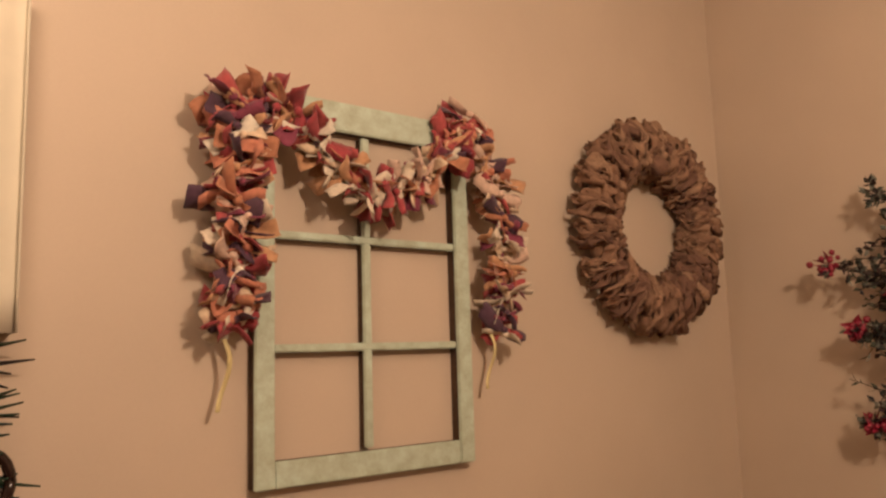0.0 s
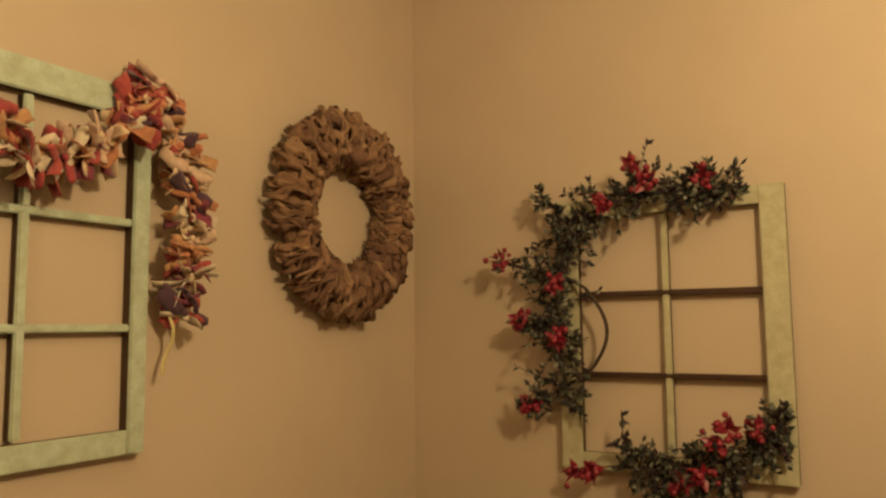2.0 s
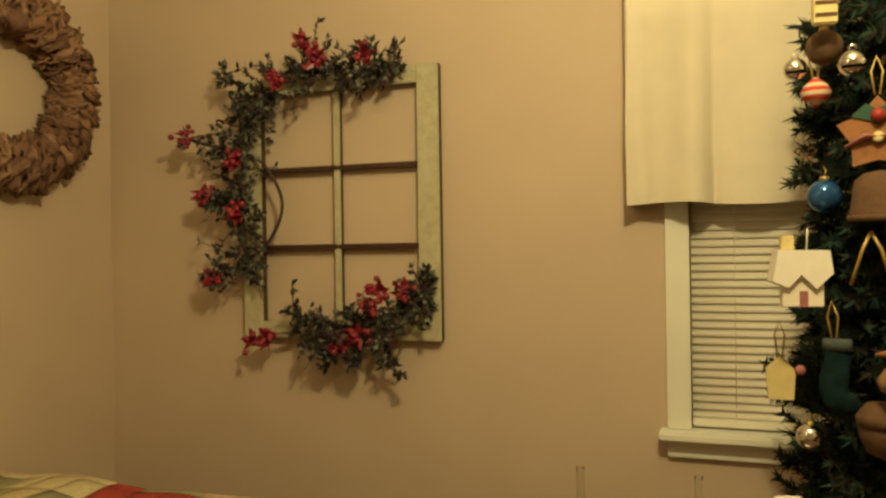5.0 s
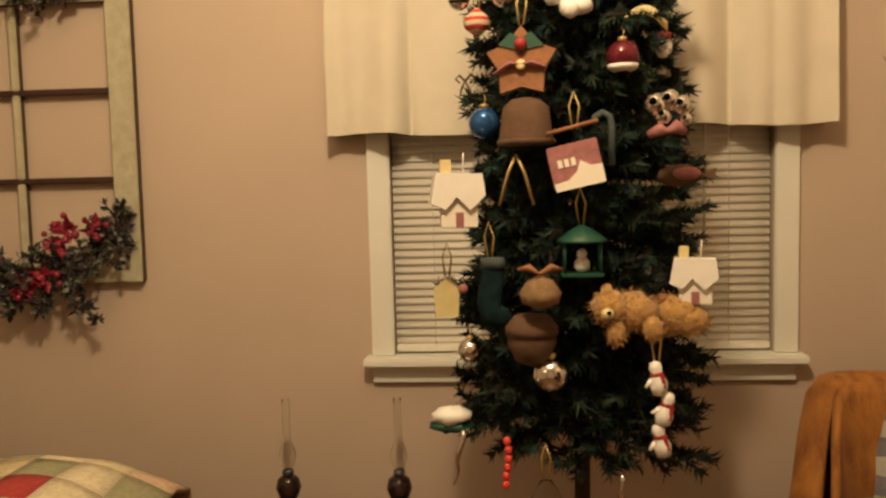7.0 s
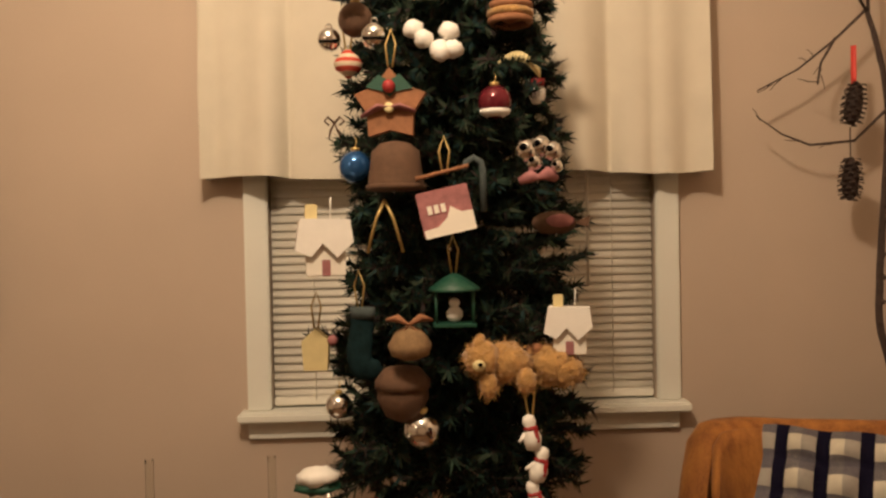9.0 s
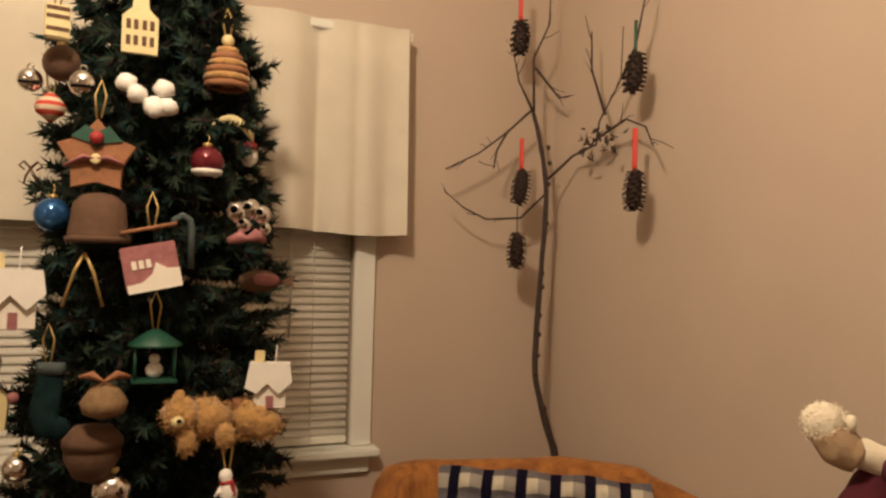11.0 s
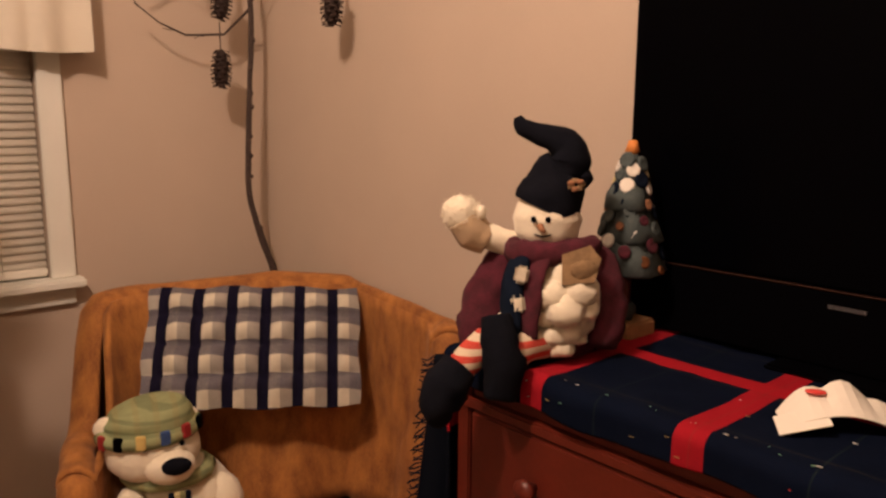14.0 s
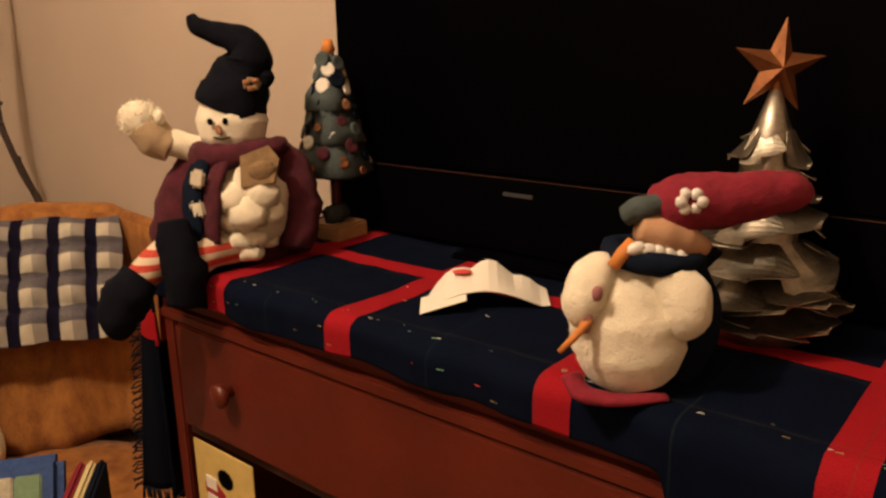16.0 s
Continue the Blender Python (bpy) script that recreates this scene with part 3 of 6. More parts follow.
def sprig_garland(name, runs, origin, label, reach, count, berries):
    t = thing(name, origin, label, "garland", "berry garlands on the window frame")
    o = Vector(origin)
    leaves, vines = Geo(), Geo()
    for pts in runs:
        vines.tube([Vector(p) - o for p in pts], 0.006, M_TWIG, 6)
        for k in range(count):
            p, d = along(pts, R.random())
            out = Vector((R.gauss(0, 1), -abs(R.gauss(0.4, 0.5)), R.gauss(0, 1))).normalized()
            ln = reach * R.uniform(0.3, 1.0) * (1.5 if R.random() < 0.12 else 0.8)
            tip = p + out * ln
            tip.x, tip.y = min(tip.x, 0.37 if tip.z > 1.6 else 0.455), min(tip.y, YB - 0.012)
            mid = (p + tip) / 2 + Vector((0, -0.01, 0.008))
            vines.tube([p - o, mid - o, tip - o], [0.0022, 0.0018, 0.001], M_TWIG, 4)
            for q in range(9):
                f_ = R.uniform(0.25, 1.0)
                w = p.lerp(tip, f_)
                leaf(leaves, w - o, (out + Vector((R.gauss(0, 0.8), R.gauss(0, 0.5), R.gauss(0, 0.8)))), R.uniform(0.018, 0.034), R.uniform(0.005, 0.010), M_LEAF)
    part("vine", vines, t)
    tagged(part("leaves", leaves, t), kind="stuff")
    for c in berries:
        near = min((along(pts, k / 20)[0] for pts in runs for k in range(21)), key=lambda w: (w - Vector(c)).length)
        part("stem", Geo().tube([near - o, (near + Vector(c)) / 2 - o + Vector((0, -0.01, 0.01)), Vector(c) - o], 0.002, M_TWIG, 5), t)
        g = Geo()
        for q in range(12):
            w = Vector(c) + Vector((R.gauss(0, 0.018), R.uniform(-0.02, 0.005), R.gauss(0, 0.015)))
            g.ball(w - o, R.uniform(0.008, 0.012), M_BERRY, 8)
        for q in range(7):
            leaf(g, Vector(c) - o, Vector((R.gauss(0, 1), -0.5, R.gauss(0, 1))), 0.05, 0.014, M_BERRY)
        part("berry_sprig", g, t, "red berry sprig")
    return t


sprig_garland("berry_garland", [[(-0.21, 2.50, 1.20), (-0.235, 2.49, 1.45), (-0.235, 2.49, 1.70), (-0.16, 2.49, 1.82)], [(-0.19, 2.49, 1.76), (-0.06, 2.48, 1.845), (0.12, 2.48, 1.87), (0.34, 2.50, 1.87)]], (-0.22, YB, 1.5),
              "artificial green leaf garland with red berries", 0.15, 105,
              [(0.05, 2.43, 1.955), (0.09, 2.44, 1.90), (0.26, 2.45, 1.90), (-0.42, 2.45, 1.68), (-0.36, 2.46, 1.48), (-0.33, 2.46, 1.20), (-0.21, 2.43, 1.42), (-0.05, 2.43, 1.85), (-0.22, 2.43, 1.60)])
sprig_garland("berry_garland", [[(-0.02, 2.49, 1.02), (0.15, 2.48, 1.03), (0.32, 2.48, 1.07), (0.42, 2.49, 1.13), (0.435, 2.50, 1.22)]], (0.3, YB, 1.05),
              "artificial green leaf garland with dark red berries", 0.13, 120,
              [(0.30, 2.43, 1.16), (0.27, 2.44, 1.12), (0.16, 2.44, 1.00), (-0.12, 2.47, 1.00), (-0.18, 2.48, 0.99), (0.22, 2.44, 1.02), (0.38, 2.44, 1.16)])
sprig_garland("loose_leaf_sprig", [[(-0.24, 2.49, 1.62), (-0.33, 2.47, 1.65), (-0.40, 2.46, 1.67)], [(-0.24, 2.49, 1.45), (-0.36, 2.46, 1.47)], [(-0.23, 2.49, 1.25), (-0.34, 2.46, 1.19)], [(-0.18, 2.49, 1.80), (-0.28, 2.47, 1.90)]], (-0.24, YB, 1.5),
              "thin artificial leaf sprigs sticking out beside the frame", 0.055, 15, [])
sprig_garland("loose_leaf_sprig", [[(0.12, 2.48, 1.02), (0.10, 2.47, 0.91)], [(0.28, 2.48, 1.03), (0.31, 2.47, 0.95), (0.35, 2.47, 0.88)], [(0.02, 2.48, 1.04), (-0.02, 2.46, 1.12)], [(0.22, 2.48, 1.0), (0.20, 2.46, 0.93)]], (0.2, YB, 1.0),
              "thin artificial leaf sprigs hanging below the frame", 0.05, 13, [])
hoop = Geo()
hoop.tube([(-0.13 + 0.07 * math.sin(i / 12 * math.pi), 2.47, 1.30 + 0.28 * i / 12) for i in range(13)], 0.006, M_TWIG, 6)
hoop.tube([(-0.13, 2.475, 1.30), (-0.21, 2.51, 1.27)], 0.005, M_TWIG, 6)
hoop.tube([(-0.13, 2.475, 1.58), (-0.21, 2.51, 1.62)], 0.005, M_TWIG, 6)
single("twig_hoop", hoop, "bent brown twig loop tied to the window frame", "twig")
sprig = thing("pine_sprig", (XA, 0.24, 1.38), "dark green pine sprig with a metal ring on the wall", "decoration")
sg = Geo()
for k in range(60):
    z = R.uniform(-0.22, 0.10)
    p = Vector((0.04, R.uniform(-0.14, 0.0), z))
    sg.tube([p, p + Vector((R.uniform(0, 0.03), R.uniform(0.03, 0.085), R.uniform(-0.02, 0.02)))], [0.005, 0.0015], M_NEEDLE, 4)
sg.tube([(0.0, -0.07, -0.25), (0.03, -0.07, 0.0), (0.04, -0.07, 0.12)], 0.006, M_TWIG, 6)
part("needles", sg, sprig)
part("ring", Geo().tube([(0.05, 0.0 + 0.035 * math.cos(i / 3), -0.13 + 0.05 * math.sin(i / 3)) for i in range(20)], 0.010, M_FONT, 8), sprig)

# ---- Christmas tree ----
TX, TY = 1.715, 2.175
tree = thing("christmas_tree", (TX, TY, FLOOR), "slim dark green artificial Christmas tree before the window", "tree")
part("trunk", Geo().tube([(0, 0, 0.05), (0.004, 0, 1.0), (0, 0, 2.40)], [0.022, 0.018, 0.008], M_BARK, 10), tree)
stand = Geo().lathe([(0.16, 0.0), (0.16, 0.02), (0.05, 0.05), (0.035, 0.16), (0.028, 0.16)], M_DARKWOOD, 20)
part("tree_stand", stand, tree)


def reach(z):
    """The crown's radius at a height over the world's zero."""
    return 0.318 - 0.075 * (z - 0.72) - 0.28 * max(0, z - 1.75)


limbs = Geo()
nv, nf = [], []


def needled(a, b, r, count):
    """Needles round a twig from a to b, each one a thin folded blade."""
    d = b - a
    u = d.normalized()
    s_ = u.cross(Vector((0.3, 0.2, 1))).normalized()
    w = u.cross(s_)
    for k in range(count):
        f = (k + R.random()) / count
        ang = R.uniform(0, 6.283)
        out = (s_ * math.cos(ang) + w * math.sin(ang)) * 0.9 + u * R.uniform(0.3, 0.9)
        p = a + d * f
        tip = p + out * r * R.uniform(0.7, 1.15)
        side = out.cross(u).normalized() * 0.0042
        o = len(nv)
        nv.extend([p - side, p + side, tip])
        nf.append((o, o + 1, o + 2))


zt = 0.69
while zt < 2.32:
    rad = max(0.03, reach(zt))
    n_ = max(5, int(17 * rad / 0.35))
    a0 = R.uniform(0, 6)
    for i in range(n_):
        a = a0 + 2 * math.pi * (i + R.uniform(-0.3, 0.3)) / n_
        ln = rad * R.uniform(0.74, 1.0)
        tipz = zt - FLOOR - 0.03 + R.uniform(-0.04, 0.05)
        p0 = Vector((0, 0, zt - FLOOR + 0.02))
        p1 = Vector((math.cos(a) * ln * 0.55, math.sin(a) * ln * 0.55, zt - FLOOR + 0.0))
        p2 = Vector((math.cos(a) * ln, math.sin(a) * ln, tipz))
        p2.y = min(p2.y, 0.265)
        p1.y = min(p1.y, 0.255)
        limbs.tube([p0, p1, p2], [0.005, 0.004, 0.002], M_BARK, 4)
        needled(p0.lerp(p1, 0.3), p1, 0.040, 50)
        needled(p1, p2, 0.030, 74)
        for q in range(5):
            b = p1.lerp(p2, R.uniform(0.0, 0.85))
            e = b + Vector((math.cos(a + R.choice((-1, 1)) * R.uniform(0.5, 1.1)), math.sin(a + R.choice((-1, 1)) * R.uniform(0.5, 1.1)), R.uniform(-0.5, 0.55))) * rad * R.uniform(0.14, 0.27)
            e.y = min(e.y, 0.27)
            limbs.tube([b, e], [0.0025, 0.0015], M_BARK, 4)
            needled(b, e, 0.027, 46)
    zt += 0.054
tagged(part("branch_wood", limbs, tree), kind="stuff")
crown = bpy.data.meshes.new("crown")
crown.from_pydata([tuple(p) for p in nv], [], nf)
crown.materials.append(M_NEEDLE)
tagged(part("crown", crown, tree), kind="stuff")

# ---- ornaments on the tree ----
ON = "ornaments on the tree"


def cord(t, h, mat=None):
    part("cord", Geo().tube([(-0.004, 0.004, h), (-0.010, 0.012, h + 0.045), (0.0, 0.02, h + 0.075), (0.010, 0.012, h + 0.045), (0.004, 0.004, h)], 0.0022, mat or M_GOLD, 5), t, "gold hanging cord")


def bauble(at, r, mat, label):
    t = thing("bauble", at, label, "ornament", ON)
    part("ball", Geo().ball((0, 0, 0), r, mat, 20), t)
    part("cap", Geo().lathe([(r * 0.28, r * 0.93), (r * 0.28, r * 1.15), (r * 0.1, r * 1.2)], M_GOLD, 10), t, "small gold cap")
    part("hook", Geo().tube([(0, 0, r * 1.15), (0.003, 0, r * 1.5), (0, 0.01, r * 1.8)], 0.0013, M_GOLD, 5), t)
    return t


bauble((1.500, 1.985, 1.385), 0.034, M_BLUEGLASS, "shiny blue glass ball ornament")
bauble((1.627, 1.875, 0.865), 0.037, M_SILVER, "shiny silver mirrored ball ornament")
bauble((1.461, 1.930, 0.905), 0.026, M_SILVER, "small shiny silver ball ornament")
bauble((1.784, 1.930, 1.505), 0.034, M_REDGLASS, "dark red glass ball ornament with white band")
part("band", Geo().lathe([(0.0320, -0.016), (0.0300, -0.024), (0.018, -0.030)], M_WHITE, 16), bpy.data.objects["bauble.003"], "white band")
bauble((1.505, 2.000, 1.690), 0.036, M_BROWN, "dull reddish-brown ball ornament")


def bell(at, s_, label):
    t = thing("jingle_bell", at, label, "ornament", ON)
    part("shell", Geo().ball((0, 0, 0), s_, M_SILVER, 16), t)
    part("slot", Geo().box(-s_ * 0.8, s_ * 0.8, -s_ * 1.03, -s_ * 0.6, -s_ * 0.45, -s_ * 0.28, M_BLACK, 0.001), t, "dark slot")
    part("loop", Geo().tube([(s_ * 0.25 * math.cos(i), 0, s_ * 1.1 + s_ * 0.25 * math.sin(i)) for i in range(7)], 0.0018, M_SILVER, 5), t)


bell((1.547, 1.935, 1.640), 0.027, "shiny silver jingle bell ornament")
bell((1.450, 2.000, 1.650), 0.024, "small silver jingle bell ornament")
t = thing("striped_ornament", (1.488, 2.0, 1.600), "brown and cream striped onion-shaped ornament", "ornament", ON)
part("body", Geo().lathe([(0.004, -0.03), (0.026, -0.012), (0.030, 0.0), (0.022, 0.014), (0.004, 0.03)], M_STRIPE, 16), t)
cord(t, 0.026)
t = thing("cotton_boll_cluster", (1.665, 1.915, 1.625), "cluster of white cotton bolls on the tree", "ornament", ON)
for x, y, z in ((-0.040, 0, 0.022), (-0.020, -0.012, 0.0), (0.010, -0.010, -0.018), (0.030, 0, 0.018), (0.036, -0.012, -0.020), (0.012, -0.02, -0.028)):
    part("boll", Geo().ball((x, y, z), (0.021, 0.019, 0.018), M_WHITE, 12, 0.25), t)
t = thing("church_ornament", (1.646, 1.925, 1.730), "cream cut-out wooden church ornament", "ornament", ON)
part("front", Geo().prism([(-0.034, -0.02), (0.034, -0.02), (0.034, 0.052), (0.016, 0.070), (0.012, 0.115), (0, 0.140), (-0.012, 0.115), (-0.016, 0.070), (-0.034, 0.052)], -0.006, 0.006, M_CREAM), t)
for x in (-0.022, -0.008, 0.008, 0.022):
    for z in (-0.004, 0.028):
        part("window", Geo().box(x - 0.004, x + 0.004, -0.008, -0.006, z, z + 0.018, M_BROWN), t, "dark cut-out window")
t = thing("beehive_ornament", (1.825, 1.985, 1.680), "golden coiled beehive-shaped ornament", "ornament", ON)
hive = Geo()
for k, r in enumerate((0.040, 0.042, 0.040, 0.034, 0.026, 0.016)):
    hive.tube([(r * math.cos(i / 14 * 6.283), r * math.sin(i / 14 * 6.283), k * 0.015) for i in range(15)], 0.0085, M_ORANGE if k % 2 == 0 else M_FUR, 6)
hive.ball((0, 0, 0.04), (0.034, 0.034, 0.045), M_ORANGE, 12)
part("body", hive, t)
part("top_knob", Geo().ball((0, 0, 0.098), 0.014, M_CREAM, 10), t)
cord(t, 0.10)
star5 = [((0.072 if k % 2 == 0 else 0.047) * math.sin(k * math.pi / 5), (0.072 if k % 2 == 0 else 0.047) * math.cos(k * math.pi / 5)) for k in range(10)]
t = thing("cloth_star", (1.578, 1.868, 1.490), "stuffed ginger cloth star ornament with red bow", "ornament", ON, -8)
part("star", Geo().prism(star5, -0.010, 0.012, M_ORANGE), t)
part("green_leaf", Geo().prism([(-0.045, 0.035), (-0.012, 0.025), (0, 0.015), (0.012, 0.025), (0.045, 0.03), (0.020, 0.058), (0.0, 0.045), (-0.020, 0.058)], -0.014, -0.011, M_GREENRIB), t, "green felt leaf")
part("berry", Geo().ball((0.0, -0.018, 0.034), 0.013, M_REDPAINT, 10), t, "red bead")
part("bow", Geo().tube([(-0.055, -0.014, -0.022), (-0.02, -0.018, -0.004), (0, -0.018, -0.006), (0.02, -0.018, -0.004), (0.05, -0.014, -0.014)], [0.006, 0.012, 0.005, 0.012, 0.006], M_MAUVE, 8, flat=0.4), t, "red cloth bow")
part("button", Geo().lathe([(0.010, 0), (0.010, 0.004), (0.006, 0.005)], M_CREAM, 12, pose(0, -0.018, -0.006, 90)), t, "cream button")
cord(t, 0.075)
t = thing("cloth_bell", (1.585, 1.885, 1.375), "brown cloth bell ornament", "ornament", ON)
part("bell", Geo().lathe([(0.056, -0.04), (0.054, -0.03), (0.050, 0.0), (0.046, 0.03), (0.030, 0.045), (0.006, 0.05)], M_BROWN, 18), t)
part("rim", Geo().lathe([(0.058, -0.045), (0.059, -0.036), (0.056, -0.034)], M_BROWN, 18), t)
t = thing("painted_sign", (1.678, 1.845, 1.290), "small mauve wooden sign ornament with snowy hills", "ornament", ON)
tilt = pose(0, 0, 0, 0, -12, 0)
part("board", Geo().box(-0.050, 0.050, -0.004, 0.004, -0.045, 0.040, M_MAUVE, 0.002, tilt), t)
part("snow", Geo().prism([(-0.048, -0.048), (0.050, -0.048), (0.050, -0.012), (0.028, -0.010), (0.010, 0.004), (0.000, -0.016), (-0.020, -0.030), (-0.048, -0.032)], -0.008, -0.004, M_PAPER, tilt), t, "white painted snow")
for k in range(3):
    part("lettering_bar", Geo().box(-0.034 + k * 0.013, -0.025 + k * 0.013, -0.006, -0.004, -0.004, 0.012, M_PAPER, 0, tilt), t, "white lettering bar")
part("stick", Geo().tube([(-0.055, 0, 0.058), (0.045, 0, 0.082)], 0.004, M_ORANGE, 6), t, "twig hanger")
cord(t, 0.066)
t = thing("candy_cane", (1.735, 1.875, 1.335), "dark striped candy cane ornament", "ornament", ON)
part("cane", Geo().tube([(0.018, 0, -0.05), (0.018, 0, 0.03), (0.014, 0, 0.046), (0.0, 0, 0.054), (-0.014, 0, 0.046), (-0.018, 0, 0.03)], 0.007, M_TEAL, 8), t)
t = thing("checked_ball_cluster", (1.858, 1.87, 1.392), "cluster of black and white checked balls with red bow", "ornament", ON)
for x, z, r in ((-0.022, 0.008, 0.024), (0.004, 0.016, 0.022), (0.028, 0.006, 0.020), (0.036, -0.022, 0.013), (-0.008, -0.014, 0.018)):
    part("ball", Geo().ball((x, -0.004, z), r, M_SILVER, 14), t)
    part("spot", Geo().ball((x - r * 0.3, -0.004 - r * 0.75, z + r * 0.2), r * 0.35, M_BLACK, 8), t, "black spot")
part("red_bow", Geo().tube([(-0.035, 0, -0.050), (-0.012, -0.01, -0.040), (0, -0.01, -0.044), (0.016, -0.01, -0.036), (0.036, 0, -0.046)], [0.008, 0.014, 0.006, 0.014, 0.008], M_MAUVE, 8), t)
t = thing("ribbon_curl", (1.844, 1.99, 1.590), "pale cream ribbon curl on the tree", "ornament", ON)
part("ribbon", Geo().grid(lambda u, v: ((u - 0.5) * 0.09, 0.012 * math.sin(u * 7), (v - 0.5) * 0.022 + 0.02 * math.sin(u * 4)), 12, 2, M_CREAM, 0.001), t)
t = thing("snow_mitten", (1.883, 2.01, 1.535), "tiny white and red mitten ornament", "ornament", ON)
part("mitten", Geo().ball((0, 0, 0), (0.017, 0.010, 0.024), M_WHITE, 10, 0.3), t)
part("cuff", Geo().lathe([(0.015, 0.016), (0.016, 0.03), (0.012, 0.031)], M_REDPAINT, 10), t, "red cuff")
t = thing("lantern_ornament", (1.694, 1.895, 1.120), "green tin lantern ornament with white snow figure", "ornament", ON)
part("roof", Geo().lathe([(0.052, 0.012), (0.050, 0.018), (0.018, 0.040), (0.006, 0.046)], M_GREENRIB, 8), t)
for x, y in ((-0.036, -0.02), (0.036, -0.02), (-0.036, 0.02), (0.036, 0.02)):
    part("post", Geo().tube([(x, y, -0.05), (x, y, 0.014)], 0.003, M_GREENRIB, 5), t)
part("base", Geo().box(-0.042, 0.042, -0.026, 0.026, -0.058, -0.050, M_GREENRIB, 0.002), t)
part("snow_figure", Geo().ball((0, 0, -0.034), (0.017, 0.014, 0.016), M_WHITE, 10).ball((0, 0, -0.012), 0.011, M_WHITE, 10), t)
cord(t, 0.046)
t = thing("gold_cord_bow", (1.563, 1.862, 1.265), "looped gold cord bow on the tree", "ornament", ON)
for sx in (-1, 1):
    part("loop", Geo().tube([(0, 0, 0.045), (sx * 0.016, -0.008, 0.01), (sx * 0.034, 0, -0.055)], 0.0035, M_GOLD, 6), t)
t = thing("cloth_bow_doll", (1.606, 1.835, 1.062), "olive cloth pouch ornament with ginger bow", "ornament", ON)
part("pouch", Geo().lathe([(0.010, -0.055), (0.036, -0.045), (0.042, -0.025), (0.026, 0.0), (0.014, 0.008)], M_TANCLOTH, 14), t)
part("bow", Geo().tube([(-0.042, 0, 0.022), (-0.022, -0.012, 0.026), (-0.002, -0.014, 0.014), (0.020, -0.012, 0.026), (0.042, 0, 0.020)], [0.006, 0.016, 0.006, 0.016, 0.006], M_ORANGE, 8, flat=0.5), t)
part("tails", Geo().tube([(-0.022, -0.012, -0.012), (0, -0.014, 0.014), (0.024, -0.012, -0.010)], [0.007, 0.005, 0.007], M_ORANGE, 6, flat=0.4), t)
t = thing("stuffed_acorn", (1.590, 1.885, 0.940), "brown cloth acorn-shaped ornament", "ornament", ON)
part("nut", Geo().lathe([(0.004, -0.062), (0.034, -0.048), (0.050, -0.015), (0.050, 0.012), (0.040, 0.030)], M_BROWN, 16), t)
part("cup", Geo().lathe([(0.054, 0.006), (0.054, 0.022), (0.036, 0.044), (0.006, 0.05)], M_BROWN, 16), t)


def plush_bear(at, turn, s_):
    """A small furry bear lying on a branch, one mesh."""
    g = Geo()
    g.ball((0, 0, 0), (0.055, 0.042, 0.040), M_FUR, 14, 0.25)
    g.ball((-0.052, -0.018, 0.012), (0.036, 0.034, 0.034), M_FUR, 14, 0.25)
    g.ball((-0.066, -0.048, 0.004), (0.014, 0.012, 0.012), M_CREAM, 10, 0.1)
    g.ball((-0.067, -0.060, 0.008), (0.005, 0.004, 0.004), M_BLACK, 6)
    for y in (-0.03, 0.02):
        g.ball((-0.052 + y * 0.3, y, 0.044), (0.012, 0.008, 0.013), M_FUR, 8, 0.2)
    for x, y, z in ((-0.045, -0.035, -0.036), (0.03, -0.04, -0.03), (0.045, 0.02, -0.032), (-0.03, 0.02, -0.04)):
        g.ball((x, y, z), (0.020, 0.018, 0.026), M_FUR, 10, 0.25)
        g.fuzz((x, y, z), (0.020, 0.018, 0.026), 120, 0.012, M_FUR, 3)
    g.fuzz((0, 0, 0), (0.055, 0.042, 0.040), 420, 0.014, M_FUR, 1).fuzz((-0.052, -0.018, 0.012), (0.036, 0.034, 0.034), 300, 0.013, M_FUR, 2)
    return single("plush_bear_ornament", g, "small golden furry bear ornament", "ornament", ON, pose(*at, 0, 0, turn) @ Matrix.Scale(s_, 4))


plush_bear((1.790, 1.875, 0.992), 10, 0.98)
g = Geo()
g.ball((0, 0, 0), (0.050, 0.04, 0.042), M_FUR, 14, 0.25).ball((0.03, -0.01, -0.01), (0.034, 0.03, 0.034), M_FUR, 12, 0.3).ball((-0.03, 0, 0.03), (0.02, 0.016, 0.016), M_ORANGE, 10, 0.3)
g.fuzz((0, 0, 0), (0.050, 0.04, 0.042), 420, 0.012, M_FUR, 4).fuzz((0.03, -0.01, -0.01), (0.034, 0.03, 0.034), 260, 0.012, M_FUR, 5)
single("plush_heart_ornament", g, "rounded golden plush ornament beside a bear", "ornament", ON, pose(1.888, 1.93, 0.975))


